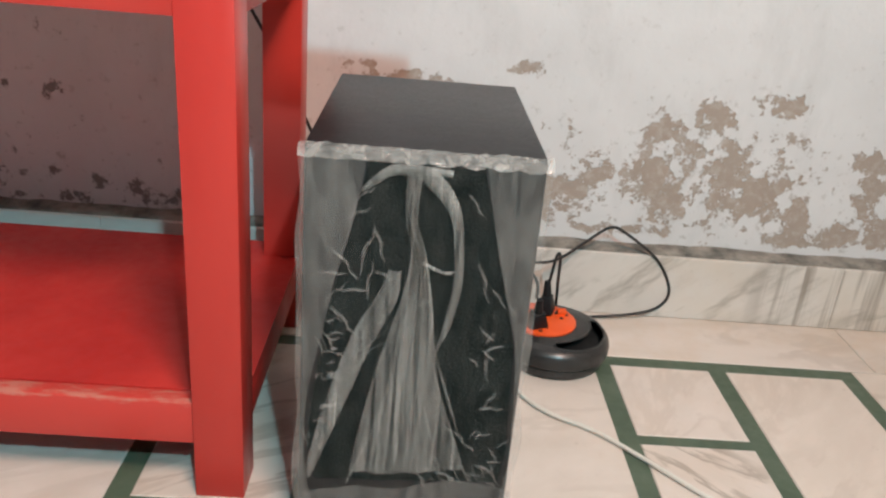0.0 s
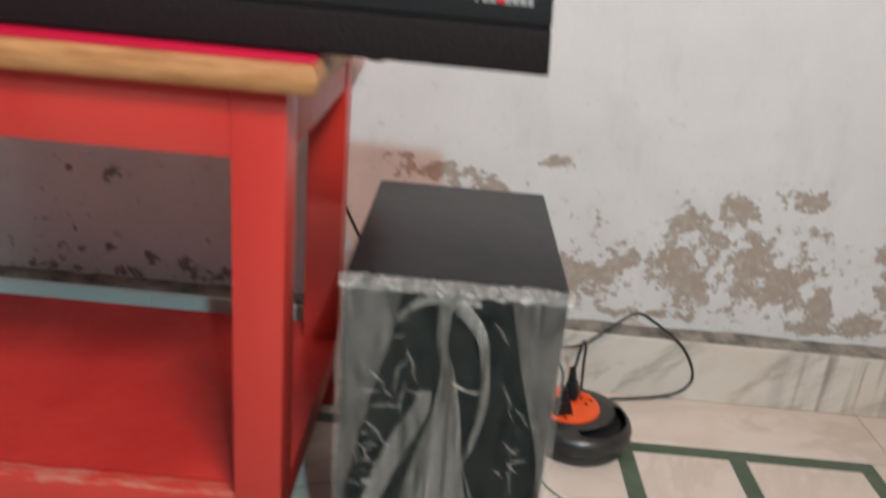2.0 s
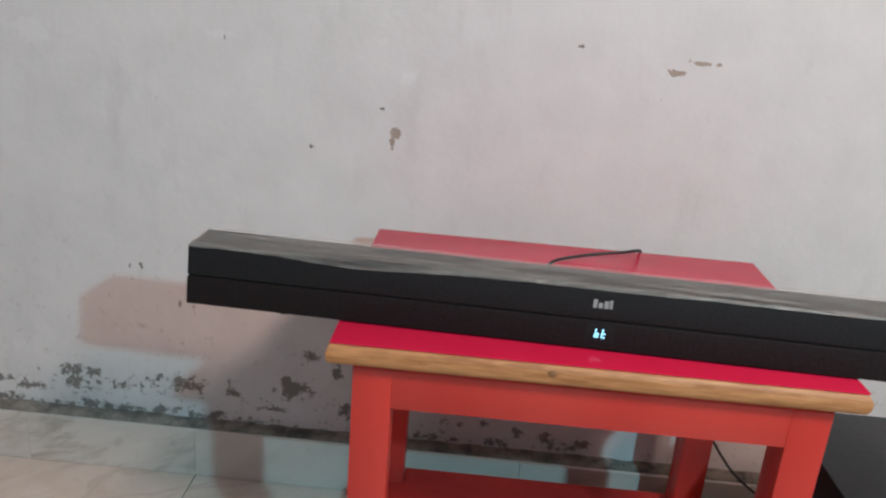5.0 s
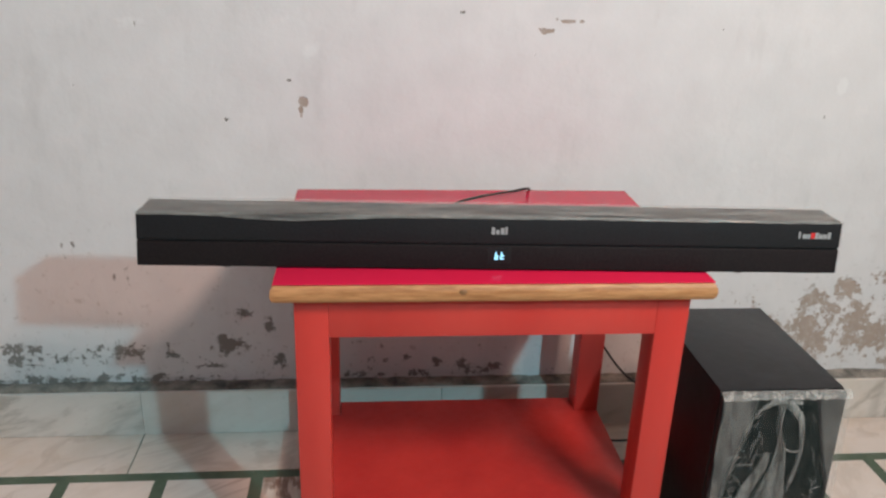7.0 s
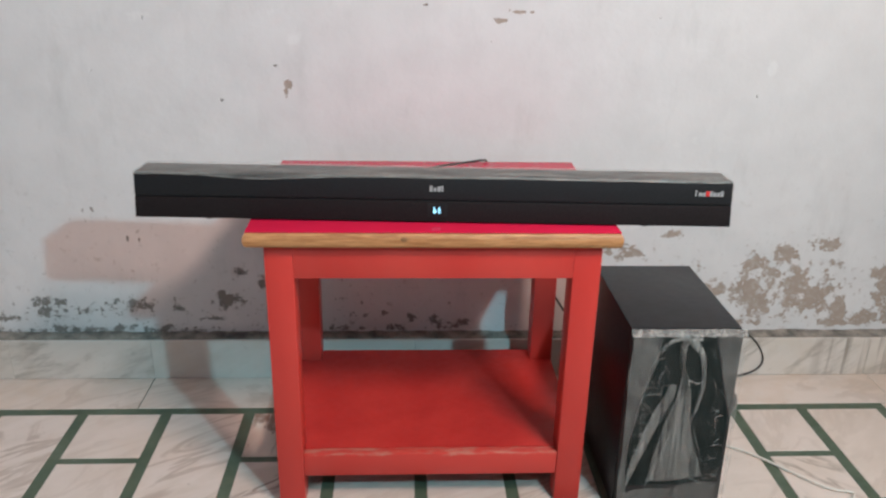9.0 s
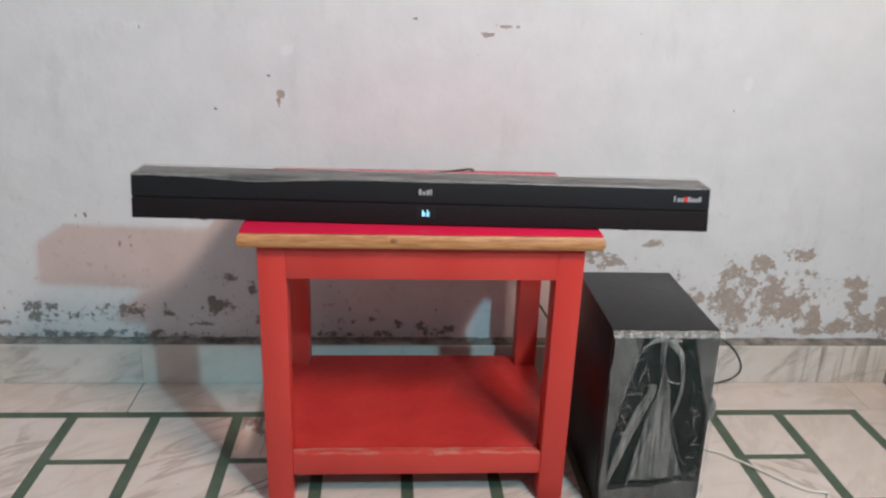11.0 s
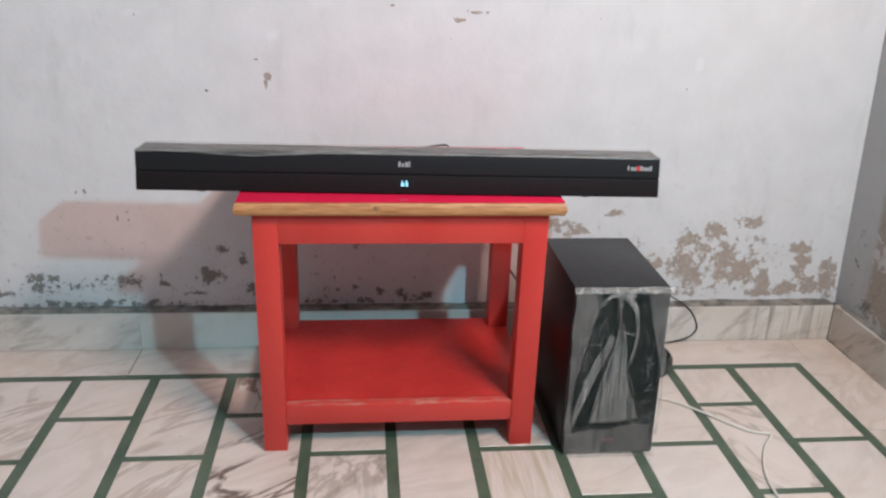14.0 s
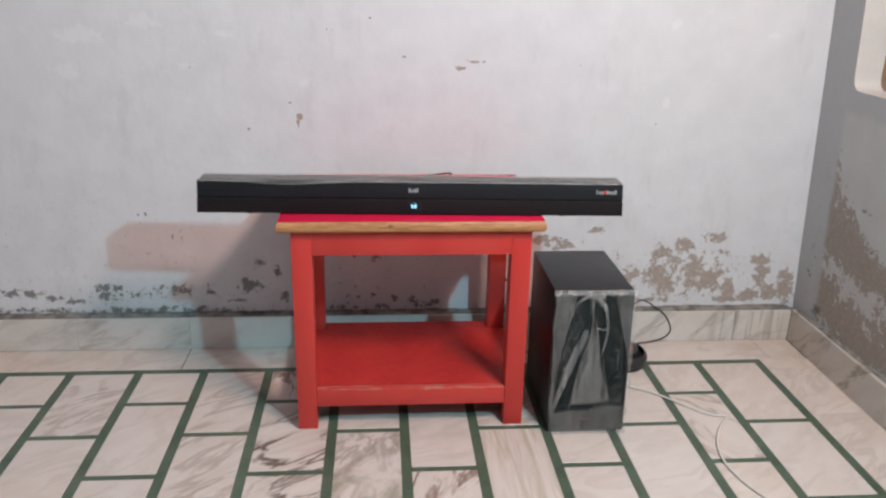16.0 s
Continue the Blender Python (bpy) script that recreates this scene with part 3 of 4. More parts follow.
# ---------------------------------------------------------------- table
def table():
    t = thing("side_table", pose(0, 0, 0), "red painted wooden side table with lower shelf and wood edging", "table")
    z = 0.522
    x0, x1, y0, y1 = -0.683, -0.094, 0.584, 0.999
    e = 0.014
    part("tabletop", box(x0 + 0.004, x1 - 0.004, y0 + 0.004, y1 - 0.004, z - 0.0012, z + 0.0008, 0.0006), MAT_LAMINATE, t, "glossy pinkish red laminate top")

    def lipping(a, b, inward):
        """A bullnosed strip from a to b; inward points to the board."""
        a, b, n = Vector(a), Vector(b), Vector(inward)
        along = (b - a).normalized()
        bm = bmesh.new()
        prof = [(e, 0.0), (e * 0.55, 0.0)] + [(e * 0.55 - 0.55 * e * math.sin(radians(d)), -0.0125 + 0.0125 * math.cos(radians(d))) for d in range(20, 161, 20)] + [(e * 0.55, -0.025), (e, -0.025)]
        ends = []
        for p, sign in ((a, 1), (b, -1)):
            ends.append([bm.verts.new(p + n * u + along * (sign * u) + Vector((0, 0, w))) for u, w in prof])
        for i in range(len(prof) - 1):
            bm.faces.new((ends[0][i], ends[0][i + 1], ends[1][i + 1], ends[1][i]))
        bm.faces.new((ends[0][-1], ends[0][0], ends[1][0], ends[1][-1]))
        bmesh.ops.recalc_face_normals(bm, faces=bm.faces)
        return bm

    part("core", box(x0 + e, x1 - e, y0 + e, y1 - e, z - 0.024, z - 0.0014), MAT_WOOD, t, "plain board under the laminate")
    zl = z - 0.0013
    strip = part("edging", lipping((x0, y0, zl), (x1, y0, zl), (0, 1, 0)), MAT_WOOD, t, "pale wooden edging with a dark knot")
    part("edging", lipping((x1, y0, zl), (x1, y1, zl), (-1, 0, 0)), MAT_WOOD, t, "pale wooden edging")
    part("edging", lipping((x1, y1, zl), (x0, y1, zl), (0, -1, 0)), MAT_WOOD, t, "pale wooden edging")
    part("edging", lipping((x0, y1, zl), (x0, y0, zl), (1, 0, 0)), MAT_WOOD, t, "pale wooden edging")
    bm = bmesh.new()
    bmesh.ops.create_uvsphere(bm, u_segments=14, v_segments=8, radius=1.0)
    for v in bm.verts:
        v.co = Vector((-0.436 + v.co.x * 0.0065, y0 + 0.0012 + v.co.y * 0.0018, z - 0.011 + v.co.z * 0.0045))
    part("knot", bm, MAT_KNOT, strip, "dark brown knot")

    lx0, lx1, lw, fy, by = -0.655, -0.121, 0.045, 0.604, 0.980
    for x in (lx0, lx1 - lw):
        for y in (fy, by - lw):
            part("leg", box(x, x + lw, y, y + lw, 0.0, z - 0.024, 0.0012), MAT_RED, t)
    h0, h1 = 0.438, z - 0.0245
    part("apron", box(lx0 + lw, lx1 - lw, fy + 0.0003, fy + 0.022, h0, h1, 0.0004), MAT_RED, t)
    part("apron", box(lx0 + lw, lx1 - lw, by - 0.022, by - 0.0015, h0, h1, 0.0015), MAT_RED, t)
    part("apron", box(lx0 + 0.0015, lx0 + 0.022, fy + lw, by - lw, h0, h1, 0.0015), MAT_RED, t)
    part("apron", box(lx1 - 0.022, lx1 - 0.0015, fy + lw, by - lw, h0, h1, 0.0015), MAT_RED, t)
    r0, r1 = 0.058, 0.0985
    part("rail", box(lx0 + lw, lx1 - lw, fy + 0.002, fy + 0.022, r0, r1 + 0.004, 0.002), MAT_WORN, t, "red rail with paint worn pale along its top edge")
    part("rail", box(lx0 + lw, lx1 - lw, by - 0.022, by - 0.002, r0, r1, 0.0015), MAT_RED, t)
    part("rail", box(lx0 + 0.002, lx0 + 0.022, fy + lw, by - lw, r0, r1, 0.0015), MAT_RED, t)
    part("rail", box(lx1 - 0.022, lx1 - 0.002, fy + lw, by - lw, r0, r1, 0.0015), MAT_RED, t)
    bm = bmesh.new()
    s0, s1, a, b = r1 - 0.010, r1 + 0.0005, 0.001, lw + 0.0008
    outline = [(lx0 + b, fy + 0.0225), (lx1 - b, fy + 0.0225), (lx1 - b, fy + b), (lx1 - a, fy + b), (lx1 - a, by - b), (lx1 - b, by - b),
               (lx1 - b, by - a), (lx0 + b, by - a), (lx0 + b, by - b), (lx0 + a, by - b), (lx0 + a, fy + b), (lx0 + b, fy + b)]
    lo, hi = [bm.verts.new((x, y, s1 - 0.0002)) for x, y in outline], [bm.verts.new((x, y, s1 + 0.004)) for x, y in outline]
    for i in range(12):
        bm.faces.new((lo[i], lo[(i + 1) % 12], hi[(i + 1) % 12], hi[i]))
    bm.faces.new(hi), bm.faces.new(list(reversed(lo)))
    part("shelf", bm, MAT_SHELF_RED, t, "flat red painted lower shelf")
    return t


table()


# ---------------------------------------------------------------- sound bar
def ripple(x0, x1, y0, y1, z, nx, ny, height, seed, edge=0.0):
    """A crumpled sheet over a rectangle."""
    bm = bmesh.new()
    rows = []
    for i in range(nx + 1):
        row = []
        for j in range(ny + 1):
            x, y = x0 + (x1 - x0) * i / nx, y0 + (y1 - y0) * j / ny
            h = noise.noise((x * 14 + seed, y * 60, seed)) + 0.6 * noise.noise((x * 60 + seed, y * 120, 3.1)) + 0.5 * (1 - abs(noise.noise((x * 7, y * 45 + x * 12, seed)) * 3))
            dy = edge * noise.noise((x * 9 + seed, 7.7, j * 0.2)) if j == 0 else 0
            row.append(bm.verts.new((x, y + dy, z + height * max(0.0, 0.7 + h * 0.5))))
        rows.append(row)
    for a, b in zip(rows, rows[1:]):
        for j in range(ny):
            bm.faces.new((a[j], b[j], b[j + 1], a[j + 1]))
    return bm


def sound_bar():
    L, D, H = 0.930, 0.060, 0.0735
    t = thing("sound_bar", pose(-0.854, 0.647, 0.5228, 0, 0, math.degrees(math.atan2(-0.039, 0.929))), "long black wrapped sound bar, blue display lit, on the table", "speaker")
    z0 = 0.0022
    mid = z0 + 0.0350
    body = part("body", box(0.0004, L - 0.0004, 0.003, D, z0, z0 + H - 0.001, 0.002, 3), MAT_PLASTIC, t)
    part("upper_grille", box(0, L, 0, 0.02, mid + 0.0010, z0 + H, 0.0022, 3), MAT_BAR_CLOTH, t, "black fabric upper front")
    bm = box(0, L, 0.0002, 0.02, z0, mid - 0.0010, 0.0015, 3)
    part("lower_panel", bm, MAT_LOWER, t, "brownish black lower front")
    for x in (0.11, 0.80):
        part("foot", lathe([(0.006, 0.0), (0.008, 0.001), (0.008, z0 + 0.001)], 16, (x, 0.0095)), MAT_PLASTIC, t)
        part("foot", lathe([(0.006, 0.0), (0.008, 0.001), (0.008, z0 + 0.001)], 16, (x, D - 0.014)), MAT_PLASTIC, t)
    # maker's mark and model mark, drawn as plain blocks
    for k, (w, h) in enumerate(((0.0044, 0.0095), (0.0044, 0.006), (0.005, 0.0085), (0.003, 0.010))):
        x = 0.458 + k * 0.0060
        part("maker_mark", box(x, x + w, -0.0008, 0.001, mid + 0.0155, mid + 0.0155 + h), MAT_PRINT_W, t, "small white mark", 0)
    for k, (w, h) in enumerate(((0.0025, 0.0095), (0.0048, 0.0062), (0.0048, 0.0062), (0.0, 0.0), (0.0046, 0.0085), (0.0046, 0.0062), (0.0046, 0.0062), (0.0042, 0.009))):
        if w:
            x = 0.872 + k * 0.0057
            part("model_mark", box(x, x + w, -0.0008, 0.001, mid + 0.0155, mid + 0.0155 + h), MAT_PRINT_W, t, "small white mark", 0)
    part("model_mark_dot", box(0.8888, 0.8946, -0.0009, 0.001, mid + 0.0155, mid + 0.0240, 0.0005), MAT_PRINT_R, t, "small red mark", 0)
    # the display's two letters, b and t, in slanted lit segments
    panel = part("display", box(0.455, 0.486, -0.0001, 0.001, z0 + 0.009, z0 + 0.031, 0.0), MAT_PLASTIC, t, "small display window with lit blue letters", 0)
    w, hh, d = 0.0046, 0.0052, 0.0015
    for x, strokes in ((0.4636, ("left_top", "left_low", "middle", "right_low", "bottom")), (0.4712, ("left_top", "left_low", "middle", "bottom"))):
        for stroke in strokes:
            bottom = z0 + 0.0148
            x0, x1, za, zb = {"left_top": (0, d, hh, 2 * hh), "left_low": (0, d, 0, hh - 0.0003), "right_low": (w - d, w, 0, hh - 0.0003),
                              "middle": (d + 0.0002, w, hh - d / 2, hh + d / 2), "bottom": (d + 0.0002, w, 0, d)}[stroke]
            bm = box(x + x0, x + x1, -0.0006, 0.0004, bottom + za, bottom + zb)
            for v in bm.verts:
                v.co.x += (v.co.z - bottom) * 0.10
            part("segment", bm, MAT_DISPLAY, panel, "lit blue segment", 0)
    part("wrapping", ripple(0.002, L - 0.002, -0.001, D + 0.001, z0 + H + 0.0005, 220, 12, 0.0012, 2.3, 0.002), MAT_FILM_TOP, t, "wrinkled clear plastic film")
    bm = bmesh.new()
    top = []
    for i in range(121):
        x = i / 120 * L
        drop = 0.0014 + 0.0065 * math.exp(-((x - 0.20) / 0.09) ** 2) + 0.0012 * noise.noise((x * 9, 1.7, 0)) + 0.0006 * noise.noise((x * 40, 0.3, 0))
        top.append((bm.verts.new((x, -0.0005, z0 + H + 0.0018)), bm.verts.new((x, -0.0022 - 0.001 * noise.noise((x * 40, 0, 0)), z0 + H - drop))))
    for a, b in zip(top, top[1:]):
        bm.faces.new((a[0], a[1], b[1], b[0]))
    part("wrapping_edge", bm, MAT_FILM_TOP, t, "wrinkled clear plastic film")
    for x, sgn in ((-0.0025, -1), (L + 0.0025, 1)):
        bm = bmesh.new()
        grid = [[bm.verts.new((x + sgn * 0.0015 * noise.noise((i * 0.9, j * 0.8, sgn)), -0.001 + (D + 0.002) * i / 10, z0 + (H + 0.002) * j / 10)) for j in range(11)] for i in range(11)]
        for a, b in zip(grid, grid[1:]):
            for j in range(10):
                bm.faces.new((a[j], b[j], b[j + 1], a[j + 1]))
        part("wrapping_end", bm, MAT_FILM, t, "wrinkled clear plastic film")
    # the ends splay out a little towards the bottom
    for ob in t.children_recursive:
        if ob.name.split(".")[0] in ("body", "upper_grille", "lower_panel", "wrapping_end"):
            for v in ob.data.vertices:
                v.co.x = L / 2 + (v.co.x - L / 2) * (1 + 0.010 * (1 - v.co.z / H))
    return t


sound_bar()


# ---------------------------------------------------------------- subwoofer
def ribbon(points, front, rise=0.003, across=4, pleats=0.0, bm=None):
    """A folded strip of film on an upright face: points are (x, z, width)."""
    bm = bm or bmesh.new()
    line = glide(points, 6)
    rows = []
    for i, (x, z, w) in enumerate(line):
        a, b = line[max(i - 1, 0)], line[min(i + 1, len(line) - 1)]
        dx, dz = b[0] - a[0], b[1] - a[1]
        n = math.hypot(dx, dz) or 1
        row = []
        for k in range(across + 1):
            u = k / across - 0.5
            lift = rise * (1 - (2 * u) ** 2) + pleats * math.sin(k * 2.3 + 4 * noise.noise((k * 0.7, z * 9, 1.0)))
            row.append(bm.verts.new((x - dz / n * w * u, front - 0.0008 - max(0.0, lift) - 0.003 * math.exp(-max(z, 0.0) / 0.05), z + dx / n * w * u)))
        rows.append(row)
    for a, b in zip(rows, rows[1:]):
        for k in range(across):
            bm.faces.new((a[k], a[k + 1], b[k + 1], b[k]))
    return bm


def subwoofer():
    x0, x1, y0, y1, h = -0.066, 0.118, 0.572, 0.848, 0.358
    t = thing("subwoofer", pose(0, 0, 0), "black box subwoofer, its front still wrapped in wrinkled clear plastic", "speaker")
    part("cabinet", box(x0, x1, y0 + 0.012, y1, 0.004, h, 0.0015, 2), MAT_VINYL, t, "black vinyl covered cabinet")
    for x in (x0 + 0.03, x1 - 0.03):
        for y in (y0 + 0.05, y1 - 0.04):
            part("foot", lathe([(0.010, 0.0), (0.012, 0.001), (0.012, 0.005)], 18, (x, y)), MAT_PLASTIC, t)
    panel = part("front_panel", box(x0 + 0.001, x1 - 0.001, y0 + 0.001, y0 + 0.012, 0.004, h - 0.001, 0.003, 2), MAT_PLASTIC, t)
    bm = bmesh.new()
    out = [(-0.016, 0.350), (0.070, 0.350), (0.084, 0.300), (0.108, 0.205), (0.112, 0.105), (0.108, 0.070), (-0.050, 0.064), (-0.058, 0.105), (-0.046, 0.214), (-0.026, 0.304)]
    a, b = [bm.verts.new((x, y0 + 0.002, z)) for x, z in out], [bm.verts.new((x, y0 - 0.0005, z)) for x, z in out]
    for i in range(10):
        bm.faces.new((a[i], a[(i + 1) % 10], b[(i + 1) % 10], b[i]))
    bm.faces.new(b)
    bmesh.ops.recalc_face_normals(bm, faces=bm.faces)
    part("grille", bm, MAT_CLOTH, t, "black fabric grille")
    part("badge", box(0.014, 0.034, y0 - 0.001, y0 + 0.002, 0.030, 0.037, 0.0004), MAT_BADGE, t, "small dark red badge")
    # the loose film over the whole front
    bm = bmesh.new()
    nx, nz = 60, 110
    rows = []
    for i in range(nx + 1):
        row = []
        for j in range(nz + 1):
            u, v = i / nx, j / nz
            x, z = x0 - 0.002 + (x1 - x0 + 0.004) * u, 0.002 + (h + 0.003) * v
            x += 0.0035 * noise.noise((0.4, z * 20, 5)) * (1 if u > 0.5 else -1) * abs(2 * u - 1) ** 4
            w = noise.noise((x * 30, z * 9, 0.5)) + 0.5 * noise.noise((x * 80, z * 50, 2.5))
            ridge = (1 - min(1, abs(noise.noise((x * 22 + z * 8, z * 7 - x * 5, 9.0))) * 7)) * 0.003
            row.append(bm.verts.new((x, y0 - 0.0035 - 0.0012 * w - ridge - 0.003 * math.exp(-z / 0.05), z)))
        rows.append(row)
    for p, q in zip(rows, rows[1:]):
        for j in range(nz):
            bm.faces.new((p[j], q[j], q[j + 1], p[j + 1]))
    front = part("film", bm, MAT_FILM, t, "thin wrinkled clear plastic film")
    f = y0 - 0.007

    def patch(name, inner, outer):
        """Doubled film between two upright lines."""
        bm = bmesh.new()
        a, b = glide(inner, 10), glide(outer, 10)
        rows = []
        for p, q in zip(a, b):
            row = []
            for k in range(9):
                s = k / 8
                x, z = p[0] * (1 - s) + q[0] * s, p[1] * (1 - s) + q[1] * s
                if abs(q[0] - p[0]) < 0.06:
                    x += 0.004 * s ** 3 * noise.noise((q[0] * 9, z * 21, 7))
                row.append(bm.verts.new((x, f - 0.0006 - 0.0016 * noise.noise((x * 70, z * 25, 4)) - 0.002 * (1 - s) - 0.003 * math.exp(-z / 0.05), z)))
            rows.append(row)
        for p, q in zip(rows, rows[1:]):
            for k in range(8):
                bm.faces.new((p[k], p[k + 1], q[k + 1], q[k]))
        part(name, bm, MAT_FILM_EDGE, front, "milky doubled plastic film")

    patch("film_margin", [(-0.018, 0.354), (-0.026, 0.304), (-0.037, 0.262), (-0.046, 0.214), (-0.057, 0.155), (-0.059, 0.105), (-0.055, 0.066), (-0.05, 0.05)],
          [(x0 - 0.001, z) for z in (0.354, 0.304, 0.262, 0.214, 0.155, 0.105, 0.066, 0.05)])
    patch("film_margin", [(0.071, 0.354), (0.082, 0.303), (0.094, 0.258), (0.107, 0.210), (0.112, 0.159), (0.1135, 0.105), (0.111, 0.073), (0.108, 0.05)],
          [(x1 + 0.002, z) for z in (0.354, 0.303, 0.258, 0.210, 0.159, 0.105, 0.073, 0.05)])
    patch("film_margin", [(x0, 0.056), (-0.02, 0.066), (0.02, 0.066), (0.07, 0.078), (x1, 0.07)], [(x0, 0.003), (-0.02, 0.003), (0.02, 0.003), (0.07, 0.003), (x1, 0.003)])
    part("fold", ribbon([(0.018, 0.346, 0.012), (0.018, 0.308, 0.009), (0.025, 0.282, 0.012), (0.026, 0.240, 0.026), (0.022, 0.170, 0.054), (0.025, 0.120, 0.080), (0.028, 0.084, 0.098)], f, 0.004, 16, 0.0016), MAT_FOLD, front, "fan of pleated film")
    part("fold", ribbon([(0.008, 0.268, 0.010), (0.003, 0.244, 0.016), (-0.014, 0.208, 0.018), (-0.032, 0.155, 0.016), (-0.050, 0.095, 0.010), (-0.055, 0.073, 0.004)], f, 0.003, 6, 0.0008), MAT_FOLD, front, "long crease of film")
    part("fold", ribbon([(0.026, 0.347, 0.014), (0.043, 0.330, 0.012), (0.053, 0.308, 0.008), (0.057, 0.262, 0.007), (0.052, 0.225, 0.006), (0.045, 0.200, 0.003)], f, 0.003, 4), MAT_FOLD, front, "long crease of film")
    part("fold", ribbon([(-0.020, 0.330, 0.004), (0.0, 0.346, 0.008), (0.018, 0.348, 0.008), (0.046, 0.347, 0.006)], f, 0.002, 4), MAT_FOLD, front, "long crease of film")
    part("fold", ribbon([(-0.022, 0.070, 0.002), (0.0, 0.130, 0.003), (0.012, 0.178, 0.002)], f, 0.004, 3), MAT_FOLD, front, "long crease of film")
    part("fold", ribbon([(0.028, 0.275, 0.003), (0.046, 0.268, 0.003), (0.055, 0.270, 0.002)], f, 0.002, 3), MAT_FOLD, front, "long crease of film")
    rng = random.Random(11)
    bm = bmesh.new()
    zones = [(-0.046, -0.032, 0.10, 0.22, 30, 20), (0.078, 0.106, 0.10, 0.24, 14, 50), (0.045, 0.108, 0.068, 0.100, 10, 30)]
    # the larger creases: x, z of the middle, length, slope in degrees
    for x, z, s, a in ((-0.014, 0.284, 0.042, 78), (-0.005, 0.288, 0.028, -70), (-0.030, 0.270, 0.030, -48), (-0.011, 0.259, 0.032, 86), (-0.022, 0.249, 0.020, 10),
                       (-0.040, 0.262, 0.020, 6), (0.000, 0.263, 0.016, -20), (-0.037, 0.246, 0.026, 50), (-0.022, 0.312, 0.022, 30), (-0.017, 0.328, 0.016, 38),
                       (0.065, 0.325, 0.020, -52), (0.077, 0.262, 0.034, -70), (0.090, 0.250, 0.018, -50), (-0.030, 0.222, 0.030, -48), (0.034, 0.243, 0.012, 30),
                       (0.086, 0.186, 0.020, -75), (0.094, 0.150, 0.020, 5), (0.070, 0.120, 0.032, -38), (0.092, 0.158, 0.020, 62), (0.040, 0.078, 0.018, -52), (0.062, 0.082, 0.016, -20)):
        c, d, w = math.cos(radians(a)) * s / 2, math.sin(radians(a)) * s / 2, 0.0018 + 0.03 * s
        ribbon([(x - c, z - d, w * 0.7), (x - d * 0.10, z + c * 0.10, w), (x + d * 0.08 + c * 0.4, z - c * 0.08 + d * 0.4, w * 0.8), (x + c, z + d, w * 0.6)], f - 0.001, 0.0022, 3, bm=bm)
    for xa, xb, za, zb, count, tilt in zones:
        for _ in range(count):
            x, z, s = rng.uniform(xa, xb), rng.uniform(za, zb), rng.uniform(0.004, 0.019)
            if xa < -0.04:
                x -= (0.22 - z) * 0.09
            a = radians(rng.uniform(-tilt, tilt) + rng.choice((20, 110)))
            c = rng.uniform(-0.3, 0.3)
            w = rng.uniform(0.001, 0.003)
            ribbon([(x, z, w * 0.5), (x + s * math.cos(a) * 0.5, z + s * math.sin(a) * 0.5, w), (x + s * math.cos(a + c), z + s * math.sin(a + c), w * 0.4)], f, 0.0015, 2, bm=bm)
    # fine pleats running down the fan and the long crease beside it
    for k in range(6):
        u = (-0.47, -0.30, -0.12, 0.02, 0.22, 0.46)[k] + rng.uniform(-0.02, 0.02)
        top, foot = rng.uniform(0.15, 0.25), 0.076 + 0.022 * (u + 0.5) + rng.uniform(0, 0.03)
        wide = 0.022 + (0.25 - top) * 0.40
        ribbon([(0.024 + u * wide, top, 0.0004), (0.025 + u * (wide + 0.092) / 2, (top + foot) / 2, rng.uniform(0.0012, 0.0042)), (0.027 + u * 0.092, foot, 0.0006)], f - 0.003, 0.001, 2, bm=bm)
    for k in range(5):
        u = -0.006 + 0.003 * k
        ribbon([(0.003 + u, 0.250 - 0.01 * k, 0.0006), (-0.022 + u, 0.185, 0.0012), (-0.050 + u * 0.5, 0.092, 0.0006)], f - 0.002, 0.001, 2, bm=bm)
    for k in range(9):
        x = 0.035 + 0.008 * k
        ribbon([(x, 0.088 + 0.001 * k, 0.0016), (x + 0.005, 0.080, 0.0014), (x + 0.010, 0.074 + rng.uniform(0, 0.004), 0.0006)], f - 0.001, 0.001, 2, bm=bm)
    tagged(part("creases", bm, MAT_CREASE, front, "many small creases of film"), kind="stuff")
    # the crumpled hem of the film along the top front edge
    bm = bmesh.new()
    rows = []
    for i in range(91):
        u = i / 90
        x = x0 - 0.003 + (x1 - x0 + 0.006) * u
        row = []
        for j in range(9):
            s = j / 8
            y = y0 - 0.008 + 0.012 * s + 0.003 * noise.noise((x * 40, s * 2, 1)) * (1 if j == 8 else 0.4)
            z = h + 0.0015 - 0.008 * (1 - s) ** 2 + 0.0022 * noise.noise((x * 90, s * 3, 6)) + 0.001 * noise.noise((x * 220, s * 9, 2))
            row.append(bm.verts.new((x, y, z + 0.001)))
        rows.append(row)
    for p, q in zip(rows, rows[1:]):
        for j in range(8):
            bm.faces.new((p[j], p[j + 1], q[j + 1], q[j]))
    part("film_hem", bm, MAT_HEM, front, "crumpled milky hem of film")
    # the front baffle leans out towards its foot
    for ob in t.children_recursive:
        if ob.name.split(".")[0] not in ("cabinet", "foot"):
            for v in ob.data.vertices:
                if v.co.y < y0 + 0.010:
                    v.co.y -= (h - min(v.co.z, h)) * 0.034
    return t


subwoofer()


